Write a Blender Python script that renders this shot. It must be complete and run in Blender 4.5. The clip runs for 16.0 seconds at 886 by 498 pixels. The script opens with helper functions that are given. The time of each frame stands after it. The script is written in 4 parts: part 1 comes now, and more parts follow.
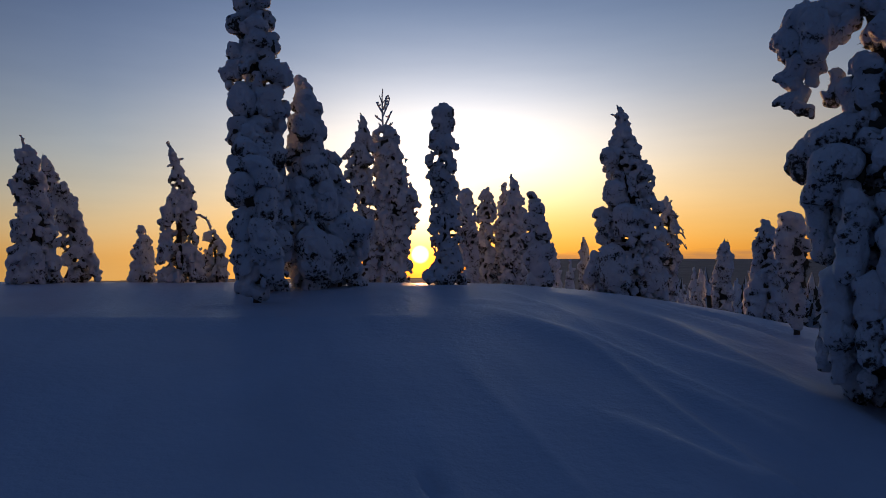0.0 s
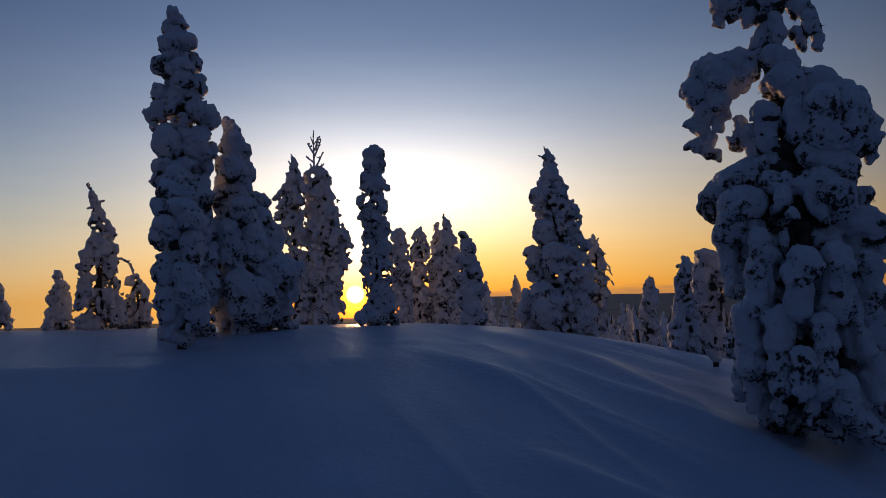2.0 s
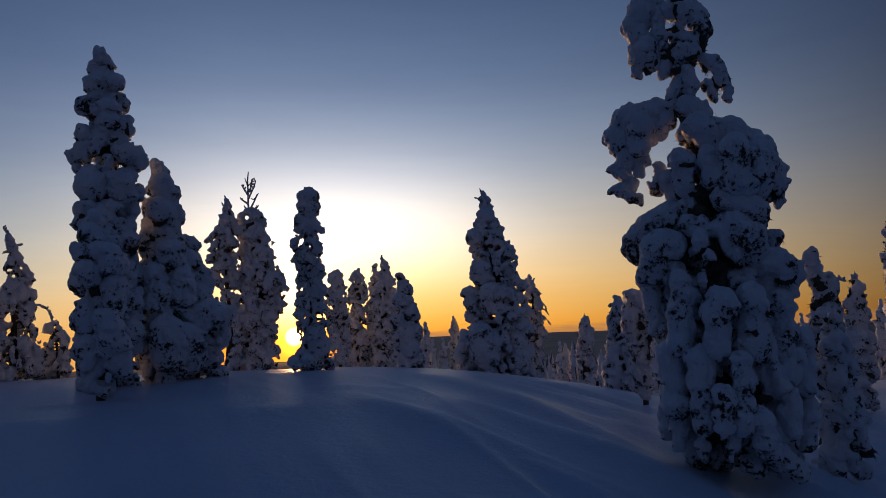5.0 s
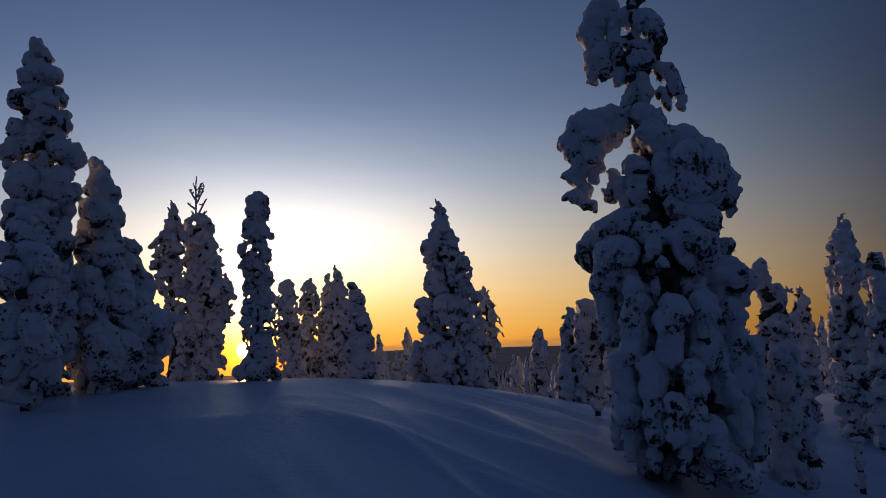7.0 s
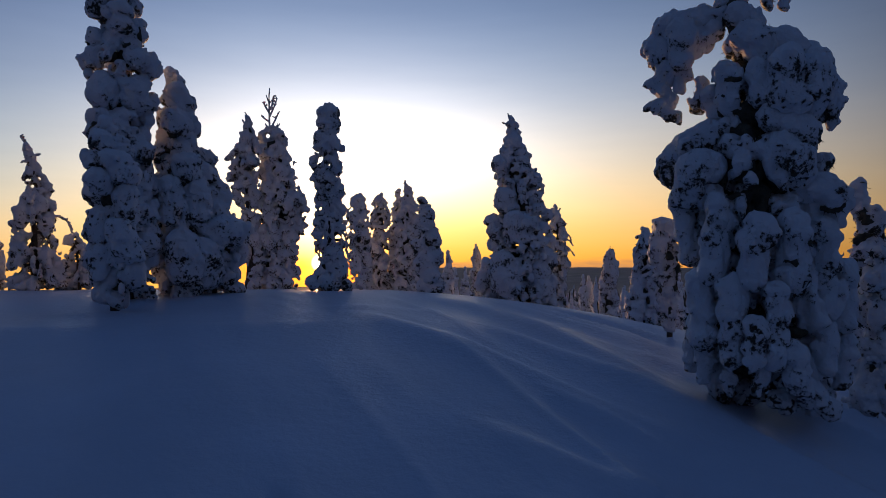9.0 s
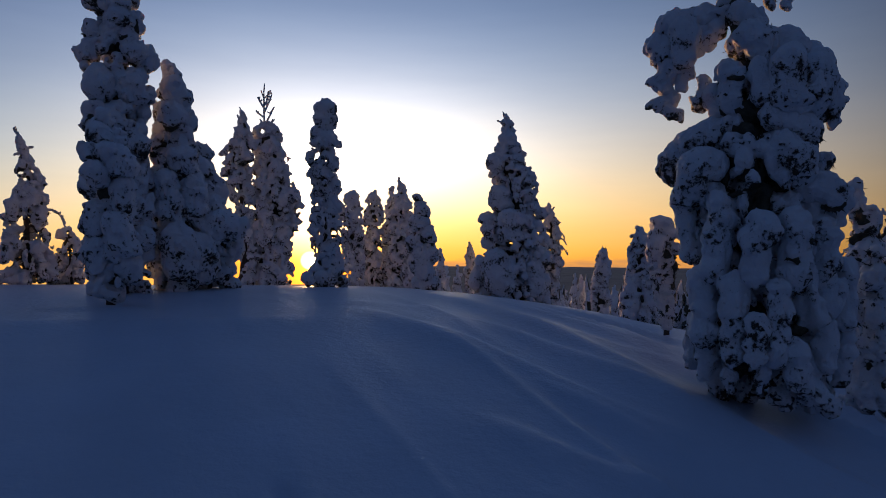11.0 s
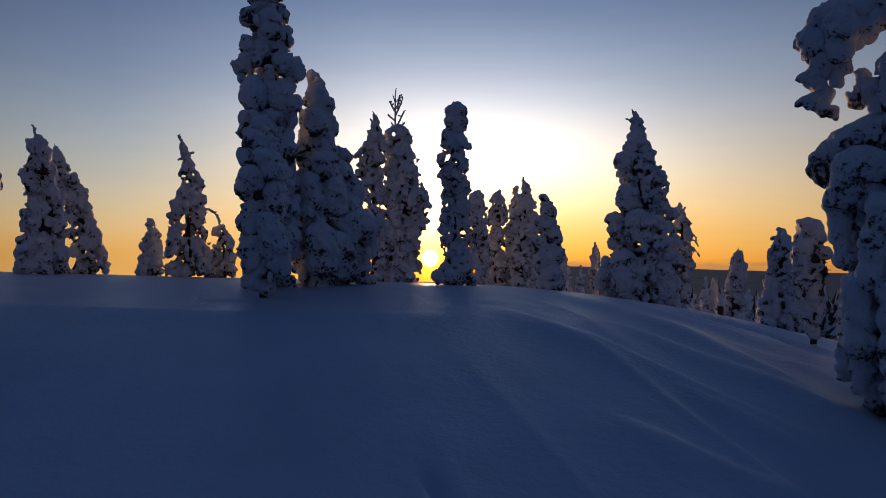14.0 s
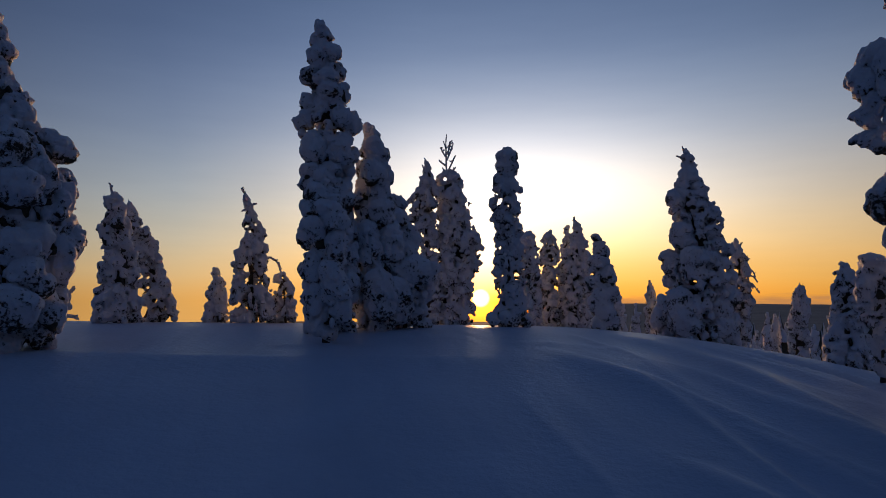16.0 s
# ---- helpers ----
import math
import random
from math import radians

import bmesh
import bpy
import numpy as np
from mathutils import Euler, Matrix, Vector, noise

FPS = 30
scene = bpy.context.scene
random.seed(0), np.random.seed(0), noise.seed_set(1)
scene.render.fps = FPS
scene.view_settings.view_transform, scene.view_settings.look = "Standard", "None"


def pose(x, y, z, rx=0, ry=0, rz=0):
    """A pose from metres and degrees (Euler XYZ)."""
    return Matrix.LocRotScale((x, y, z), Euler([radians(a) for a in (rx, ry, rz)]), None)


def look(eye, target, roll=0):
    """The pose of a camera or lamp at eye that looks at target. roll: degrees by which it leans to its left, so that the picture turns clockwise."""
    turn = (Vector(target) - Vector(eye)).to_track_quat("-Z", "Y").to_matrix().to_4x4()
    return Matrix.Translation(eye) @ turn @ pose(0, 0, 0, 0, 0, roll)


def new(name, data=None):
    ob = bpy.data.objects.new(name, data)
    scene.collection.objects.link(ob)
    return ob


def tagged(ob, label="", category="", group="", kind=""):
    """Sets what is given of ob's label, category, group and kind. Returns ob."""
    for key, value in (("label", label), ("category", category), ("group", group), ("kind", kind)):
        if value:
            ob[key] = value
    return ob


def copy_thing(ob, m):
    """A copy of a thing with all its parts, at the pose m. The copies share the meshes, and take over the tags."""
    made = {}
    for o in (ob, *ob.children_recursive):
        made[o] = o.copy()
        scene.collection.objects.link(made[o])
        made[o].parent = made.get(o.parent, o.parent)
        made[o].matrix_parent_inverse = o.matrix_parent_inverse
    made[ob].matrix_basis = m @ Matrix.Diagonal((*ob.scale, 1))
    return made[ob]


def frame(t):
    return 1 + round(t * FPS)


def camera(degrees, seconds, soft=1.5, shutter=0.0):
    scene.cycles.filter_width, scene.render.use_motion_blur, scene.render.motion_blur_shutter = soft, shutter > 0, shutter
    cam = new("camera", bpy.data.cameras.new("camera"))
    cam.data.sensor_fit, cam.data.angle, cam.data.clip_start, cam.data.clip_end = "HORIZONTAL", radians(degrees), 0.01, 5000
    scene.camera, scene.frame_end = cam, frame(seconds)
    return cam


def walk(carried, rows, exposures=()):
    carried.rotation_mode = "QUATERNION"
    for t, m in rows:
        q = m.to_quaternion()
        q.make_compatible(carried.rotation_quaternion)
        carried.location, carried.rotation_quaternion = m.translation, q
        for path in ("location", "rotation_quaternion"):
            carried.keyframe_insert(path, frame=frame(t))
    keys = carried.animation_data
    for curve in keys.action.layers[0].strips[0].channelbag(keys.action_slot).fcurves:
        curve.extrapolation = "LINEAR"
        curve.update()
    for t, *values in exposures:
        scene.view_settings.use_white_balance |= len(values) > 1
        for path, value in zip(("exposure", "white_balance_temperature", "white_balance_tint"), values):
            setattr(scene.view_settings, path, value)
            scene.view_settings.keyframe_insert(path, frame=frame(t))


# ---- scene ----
# ---- camera and its walk ----
EYE = 1.5
cam = camera(66.8, 16.0, soft=0.75)
# seconds, place relative to the first eye, degrees turned right, up, leaning right
PATH = [
    (0.0, -0.000, -0.000, 0.000, -0.00, 0.82, -0.00),
    (0.5, 0.024, -0.006, 0.005, 2.15, 1.19, 0.22),
    (1.0, 0.024, -0.031, 0.010, 4.19, 2.43, 0.82),
    (1.5, 0.022, -0.034, 0.007, 5.34, 3.88, 1.01),
    (2.0, 0.050, -0.043, 0.017, 5.55, 4.09, 1.06),
    (2.5, 0.075, 0.002, 0.030, 6.25, 4.34, 1.20),
    (3.0, 0.088, -0.037, 0.032, 6.99, 5.04, 1.41),
    (3.5, 0.090, -0.046, 0.035, 7.97, 6.18, 1.86),
    (4.0, 0.115, -0.071, 0.041, 8.58, 7.49, 1.96),
    (4.5, 0.121, -0.074, 0.040, 9.50, 7.79, 2.01),
    (5.0, 0.139, -0.066, 0.044, 10.67, 7.37, 2.01),
    (5.2, 0.139, -0.066, 0.044, 11.39, 7.12, 2.01),
    (7.3, 0.222, 0.121, -0.022, 14.53, 8.52, 1.66),
    (7.5, 0.222, 0.121, -0.022, 14.33, 6.92, 1.51),
    (8.0, 0.235, 0.265, 0.008, 13.41, 3.89, 1.32),
    (8.5, 0.259, 0.323, -0.031, 10.20, 2.06, 0.55),
    (9.0, 0.251, 0.239, -0.050, 8.38, 1.55, -0.01),
    (9.2, 0.251, 0.239, -0.050, 8.73, 1.65, -0.06),
    (11.3, 0.146, 0.265, -0.077, 9.25, 1.40, -0.46),
    (11.5, 0.146, 0.265, -0.077, 8.45, 1.40, -0.46),
    (12.0, 0.129, 0.252, -0.074, 6.06, 1.34, -0.84),
    (12.5, 0.115, 0.238, -0.050, 3.84, 1.41, -1.13),
    (13.0, 0.085, 0.196, -0.056, 2.21, 1.60, -1.29),
    (13.5, 0.033, 0.114, -0.056, 0.77, 1.32, -1.65),
    (14.0, 0.005, 0.127, -0.066, -0.86, 1.18, -1.41),
    (14.5, 0.006, 0.127, -0.060, -2.87, 0.68, -1.04),
    (15.0, -0.058, -0.063, -0.038, -4.11, 0.72, -0.79),
    (15.5, -0.065, -0.104, -0.038, -4.86, 2.18, -0.58),
    (16.0, -0.053, -0.075, -0.024, -5.17, 4.52, -0.31),
]


def aim(x, y, z, right, up, lean):
    a, e = radians(right), radians(up)
    eye = Vector((x, y, EYE + z))
    return look(eye, eye + Vector((math.sin(a) * math.cos(e), math.cos(a) * math.cos(e), math.sin(e))), -lean)


walk(cam, [(t, aim(*row)) for t, *row in PATH],
     [(0.0, 0.14), (1.5, 0.14), (2.5, 0.02), (5.0, 0.0), (7.5, 0.02), (8.0, 0.08), (8.6, 0.36), (9.0, 0.48), (11.5, 0.42), (12.5, 0.3), (13.5, 0.18), (15.0, 0.12), (16.0, 0.1)])

# ---- sky, sun, exposure ----
SUN_RIGHT, SUN_UP = -1.95, 0.35
SUN_DIR = Vector((math.sin(radians(SUN_RIGHT)) * math.cos(radians(SUN_UP)),
                  math.cos(radians(SUN_RIGHT)) * math.cos(radians(SUN_UP)), math.sin(radians(SUN_UP))))


class Nodes:
    """Short hand for building node trees."""

    def __init__(self, tree):
        self.tree = tree
        tree.nodes.clear()

    def add(self, kind, **inputs):
        n = self.tree.nodes.new(kind)
        return self.fill(n, **inputs)

    def fill(self, n, **inputs):
        for key, value in inputs.items():
            s = n.inputs[int(key[1:])] if key[0] == "i" and key[1:].isdigit() else n.inputs[key.replace("_", " ")]
            if hasattr(value, "is_output"):
                self.tree.links.new(value, s)
            else:
                s.default_value = value
        return n

    def math(self, op, a, b=0.0, c=0.0):
        n = self.tree.nodes.new("ShaderNodeMath")
        n.operation = op
        return self.fill(n, i0=a, i1=b, i2=c).outputs[0]

    def mix(self, fac, a, b, blend="MIX"):
        n = self.tree.nodes.new("ShaderNodeMix")
        n.data_type, n.blend_type = "RGBA", blend
        return self.fill(n, i0=fac, i6=a, i7=b).outputs[2]

    def ramp(self, fac, stops, mode="LINEAR"):
        n = self.tree.nodes.new("ShaderNodeValToRGB")
        n.color_ramp.interpolation = mode
        e = n.color_ramp.elements
        while len(e) < len(stops):
            e.new(1.0)
        for el, (p, c) in zip(e, stops):
            el.position, el.color = p, (*c, 1.0) if len(c) == 3 else c
        return self.fill(n, i0=fac).outputs[0]

    def noise(self, vec, scale, detail=3.0, rough=0.5):
        n = self.tree.nodes.new("ShaderNodeTexNoise")
        return self.fill(n, Vector=vec, Scale=scale, Detail=detail, Roughness=rough).outputs[0]


def make_sky():
    world = bpy.data.worlds.new("winter_dusk_sky")
    scene.world = world
    world.use_nodes = True
    n = Nodes(world.node_tree)
    way = n.add("ShaderNodeTexCoord").outputs["Generated"]
    split = n.add("ShaderNodeSeparateXYZ", i0=way)
    up = n.math("MAXIMUM", split.outputs[2], 0.0)
    dot = n.tree.nodes.new("ShaderNodeVectorMath")
    dot.operation = "DOT_PRODUCT"
    n.fill(dot, i0=way, i1=tuple(SUN_DIR))
    cosine = dot.outputs["Value"]
    # clear evening air: orange along the horizon, slate blue overhead, dusk behind the eye
    towards = n.ramp(up, [(0.0, (0.95, 0.36, 0.035)), (0.035, (1.05, 0.52, 0.10)), (0.085, (0.98, 0.66, 0.29)),
                          (0.15, (0.74, 0.64, 0.50)), (0.24, (0.38, 0.46, 0.59)), (0.36, (0.140, 0.225, 0.405)),
                          (0.55, (0.042, 0.082, 0.185)), (1.0, (0.018, 0.044, 0.125))], "B_SPLINE")
    paler = n.ramp(up, [(0.0, (0.88, 0.44, 0.10)), (0.035, (0.84, 0.57, 0.25)), (0.085, (0.64, 0.58, 0.44)), (0.15, (0.42, 0.48, 0.53)),
                        (0.24, (0.22, 0.30, 0.46)), (0.36, (0.095, 0.16, 0.32)), (0.55, (0.042, 0.082, 0.185)), (1.0, (0.018, 0.044, 0.125))], "B_SPLINE")
    west = n.ramp(n.math("MULTIPLY", split.outputs[0], -1.0), [(0.12, (0, 0, 0)), (0.45, (1, 1, 1))])
    towards = n.mix(west, towards, paler)
    away = n.ramp(up, [(0.0, (0.003, 0.004, 0.010)), (0.12, (0.010, 0.013, 0.030)), (0.35, (0.017, 0.027, 0.064)), (0.7, (0.019, 0.042, 0.112)), (1.0, (0.014, 0.037, 0.108))])
    side = n.math("POWER", n.math("MAXIMUM", n.math("MULTIPLY_ADD", cosine, 2.2, -1.2), 0.0), 1.3)
    air = n.mix(side, away, towards)
    # aureole of scattered light round the low sun, reddened by the long path near the ground
    gap = n.math("SUBTRACT", 1.0, cosine)
    haze = n.tree.nodes.new("ShaderNodeVectorMath")
    haze.operation = "DOT_PRODUCT"
    a, e = radians(SUN_RIGHT + 3.5), radians(SUN_UP + 4.0)
    n.fill(haze, i0=way, i1=(math.sin(a) * math.cos(e), math.cos(a) * math.cos(e), math.sin(e)))
    wide = n.math("POWER", 2.718, n.math("MULTIPLY", n.math("SUBTRACT", 1.0, haze.outputs["Value"]), -1.0 / 0.026))
    tight = n.math("POWER", 2.718, n.math("MULTIPLY", gap, -1.0 / 0.00022))
    middle = n.math("POWER", 2.718, n.math("MULTIPLY", gap, -1.0 / 0.0035))
    veil = n.ramp(up, [(0.0, (0.10, 0.02, 0.0)), (0.045, (0.18, 0.09, 0.01)), (0.08, (0.42, 0.34, 0.16)), (0.12, (0.78, 0.70, 0.55)), (0.16, (0.92, 0.86, 0.80)), (0.21, (0.72, 0.67, 0.64)), (0.27, (0.30, 0.28, 0.27)), (0.36, (0.03, 0.03, 0.03))], "B_SPLINE")
    reddened = n.ramp(up, [(0.0, (1.6, 0.16, 0.0)), (0.010, (2.0, 0.55, 0.05)), (0.03, (2.2, 1.1, 0.40)), (0.07, (2.0, 1.6, 1.2))])
    glow = n.mix(1.0, n.mix(wide, (0, 0, 0, 1), veil), n.mix(tight, (0, 0, 0, 1), (5.0, 1.5, 0.10, 1)), "ADD")
    glow = n.mix(1.0, glow, n.mix(middle, (0, 0, 0, 1), reddened), "ADD")
    disc = n.ramp(n.math("MULTIPLY", gap, 1.0e4), [(0.05, (30.0, 24.0, 12.0)), (0.30, (9.0, 5.0, 1.4)), (1.0, (0, 0, 0))])
    glow = n.mix(1.0, glow, disc, "ADD")
    sky = n.tree.nodes.new("ShaderNodeTexSky")
    sky.sky_type, sky.sun_disc, sky.sun_elevation, sky.sun_rotation = "NISHITA", False, radians(1.0), radians(SUN_RIGHT)
    sky.altitude, sky.air_density, sky.dust_density = 300, 1.0, 1.5
    n.tree.links.new(way, sky.inputs[0])
    thin = n.mix(1.0, sky.outputs[0], (0.01, 0.01, 0.01, 1), "MULTIPLY")
    total = n.mix(1.0, n.mix(1.0, air, glow, "ADD"), thin, "ADD")
    # faint streaks of high cloud, and a low bank of mist over the far woods
    drawn = n.add("ShaderNodeMapping", Vector=way, Scale=(3.0, 3.0, 22.0), Rotation=(0.0, 0.06, 0.0)).outputs[0]
    streaks = n.noise(drawn, 2.2, 5.0, 0.6)
    total = n.mix(1.0, total, n.ramp(streaks, [(0.3, (0.98, 0.98, 0.985)), (0.7, (1.025, 1.02, 1.015))]), "MULTIPLY")
    bank = n.math("ADD", n.math("MULTIPLY", split.outputs[2], -36.0), n.math("MULTIPLY_ADD", n.noise(drawn, 5.0, 4.0, 0.6), 1.5, -0.22))
    mist = n.math("MULTIPLY", n.ramp(bank, [(0.0, (0, 0, 0)), (0.55, (0.7, 0.7, 0.7))]), n.ramp(split.outputs[0], [(0.06, (0, 0, 0)), (0.16, (1, 1, 1))]))
    total = n.mix(mist, total, (0.40, 0.19, 0.085, 1.0))
    bg = n.add("ShaderNodeBackground", Color=total, Strength=1.0)
    n.add("ShaderNodeOutputWorld", Surface=bg.outputs[0])


make_sky()
lamp = bpy.data.lights.new("sun", "SUN")
lamp.energy, lamp.angle, lamp.color = 1.6, radians(0.6), (1.0, 0.50, 0.20)
new("sun", lamp).matrix_world = look(SUN_DIR * 100, (0, 0, 0))


# ---- materials ----
def material(name):
    m = bpy.data.materials.new(name)
    m.use_nodes = True
    return m, Nodes(m.node_tree)


def finish(n, colour, rough=0.6, bump=None, strength=0.3, distance=0.02, **more):
    p = n.add("ShaderNodeBsdfPrincipled", Base_Color=colour, Roughness=rough, **more)
    if bump is not None:
        p.inputs["Normal"].default_value = (0, 0, 0)
        b = n.add("ShaderNodeBump", Strength=strength, Distance=distance, Height=bump)
        n.tree.links.new(b.outputs["Normal"], p.inputs["Normal"])
    n.add("ShaderNodeOutputMaterial", Surface=p.outputs[0])


def make_snow(name, tint, grain, lumps):
    m, n = material(name)
    at = n.add("ShaderNodeTexCoord").outputs["Object"]
    big = n.noise(at, lumps, 3.0)
    fine = n.noise(at, grain, 4.0, 0.65)
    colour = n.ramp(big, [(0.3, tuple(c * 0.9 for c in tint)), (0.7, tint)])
    crust = n.noise(at, grain * 0.45, 3.0, 0.6)
    height = n.math("MULTIPLY_ADD", fine, 0.35, n.math("MULTIPLY_ADD", crust, 0.7, n.math("MULTIPLY", big, 1.0)))
    finish(n, colour, 0.48, height, 0.7, 0.018, Specular_IOR_Level=0.5)
    return m


def make_rimed_snow():
    """Frozen snow on needles: dark flecks of needles show through, mostly underneath the lumps."""
    m, n = material("packed_rime_snow")
    at = n.add("ShaderNodeTexCoord").outputs["Object"]
    nz = n.add("ShaderNodeSeparateXYZ", i0=n.add("ShaderNodeNewGeometry").outputs["Normal"]).outputs[2]
    lumps, fine, grain = n.noise(at, 6.0, 3.0), n.noise(at, 26.0, 5.0, 0.7), n.noise(at, 75.0, 3.0, 0.6)
    patches = n.noise(at, 3.2, 3.0, 0.6)
    bare = n.math("ADD", n.math("MULTIPLY", fine, 0.62), n.math("MULTIPLY", patches, 0.62))
    bare = n.math("MULTIPLY_ADD", nz, -0.08, bare)
    snow = n.ramp(lumps, [(0.3, (0.74, 0.75, 0.78)), (0.7, (0.84, 0.85, 0.87))])
    dark = n.ramp(grain, [(0.3, (0.025, 0.024, 0.02)), (0.6, (0.07, 0.06, 0.042)), (0.8, (0.15, 0.12, 0.08))])
    mask = n.ramp(bare, [(0.685, (0, 0, 0)), (0.745, (1, 1, 1))])
    height = n.math("ADD", n.math("MULTIPLY_ADD", fine, 0.6, n.math("MULTIPLY", lumps, 0.8)), n.math("MULTIPLY_ADD", grain, 0.25, n.math("MULTIPLY", mask, -0.5)))
    finish(n, n.mix(mask, snow, dark), 0.65, height, 0.9, 0.045, Specular_IOR_Level=0.25, Subsurface_Weight=0.1, Subsurface_Radius=(1.0, 0.62, 0.5), Subsurface_Scale=0.05)
    return m


SNOW_CLUMP = make_rimed_snow()
# darker and bluer than the tree snow: dusk shade put into the colour
SNOW_FIELD = make_snow("drifted_snow_dusk_tint", (0.52, 0.585, 0.69), 24.0, 1.1)


def make_needles():
    m, n = material("spruce_needles")
    at = n.add("ShaderNodeTexCoord").outputs["Object"]
    colour = n.ramp(n.noise(at, 16.0, 4.0), [(0.3, (0.03, 0.03, 0.022)), (0.55, (0.075, 0.068, 0.042)), (0.75, (0.14, 0.105, 0.06))])
    finish(n, colour, 0.8, n.noise(at, 60.0, 3.0), 0.9, 0.03)
    return m


def make_bark():
    m, n = material("spruce_bark")
    at = n.add("ShaderNodeTexCoord").outputs["Object"]
    colour = n.ramp(n.noise(at, 22.0, 5.0), [(0.3, (0.035, 0.026, 0.02)), (0.7, (0.13, 0.095, 0.07))])
    finish(n, colour, 0.9, n.noise(at, 45.0, 4.0), 0.9, 0.02)
    return m


def make_far_woods():
    m, n = material("distant_hazed_woods")
    at = n.add("ShaderNodeTexCoord").outputs["Object"]
    mixed = n.math("ADD", n.math("MULTIPLY", n.noise(at, 0.012, 5.0, 0.6), 0.6), n.math("MULTIPLY", n.noise(at, 0.11, 4.0, 0.7), 0.4))
    # warm evening haze painted into the woods: brownish tones, close together
    colour = n.ramp(mixed, [(0.36, (0.15, 0.12, 0.11)), (0.50, (0.20, 0.165, 0.15)), (0.60, (0.25, 0.21, 0.19)), (0.7, (0.36, 0.31, 0.29))])
    finish(n, colour, 0.9)
    return m


FAR_WOODS = make_far_woods()
NEEDLES, BARK = make_needles(), make_bark()


# ---- ground ----
def smooth(a, b, v):
    t = np.clip((v - a) / (b - a), 0.0, 1.0)
    return t * t * (3 - 2 * t)


LATTICE = np.random.RandomState(7).rand(32, 32, 32).astype(np.float32)


def soft_noise(x, y, z):
    """Smooth value noise, 0 to 1, repeating every 32 units."""
    out = 0.0
    ix, iy, iz = (np.floor(v).astype(np.int64) for v in (x, y, z))
    fx, fy, fz = x - ix, y - iy, z - iz
    fx, fy, fz = (f * f * (3 - 2 * f) for f in (fx, fy, fz))
    for a in (0, 1):
        for b in (0, 1):
            for c in (0, 1):
                w = (fx if a else 1 - fx) * (fy if b else 1 - fy) * (fz if c else 1 - fz)
                out = out + w * LATTICE[(ix + a) & 31, (iy + b) & 31, (iz + c) & 31]
    return out


# wind-carved ridges: from x, y to x, y, height, width, how much steeper the other side is
RIDGES = [(0.95, 6.75, 2.50, 4.55, 0.17, 0.42, 0.30), (1.60, 7.30, 2.85, 5.10, 0.17, 0.42, 0.30), (1.80, 5.30, 2.45, 4.30, 0.12, 0.26, 0.30),
          (0.50, 7.50, 1.45, 5.60, 0.12, 0.42, 0.35), (2.35, 7.30, 3.60, 5.90, 0.08, 0.40, 0.40), (0.10, 8.30, 1.60, 7.60, 0.06, 0.35, 0.5),
          (-4.80, 6.50, -0.10, 7.00, 0.14, 0.80, 0.40), (-2.75, 7.85, -1.85, 7.80, 0.12, 0.28, 0.8), (1.20, 4.60, 2.10, 3.60, 0.13, 0.38, 0.35)]


def rise(r):
    """The drift's profile, 0 to 1: a steep bank before the eye, a terrace above it, a shallow dip and the crest."""
    return 0.36 * smooth(-2.0, 6.0, r) + 0.52 * smooth(2.6, 7.8, r) + 0.12 * smooth(7.4, 10.5, r)


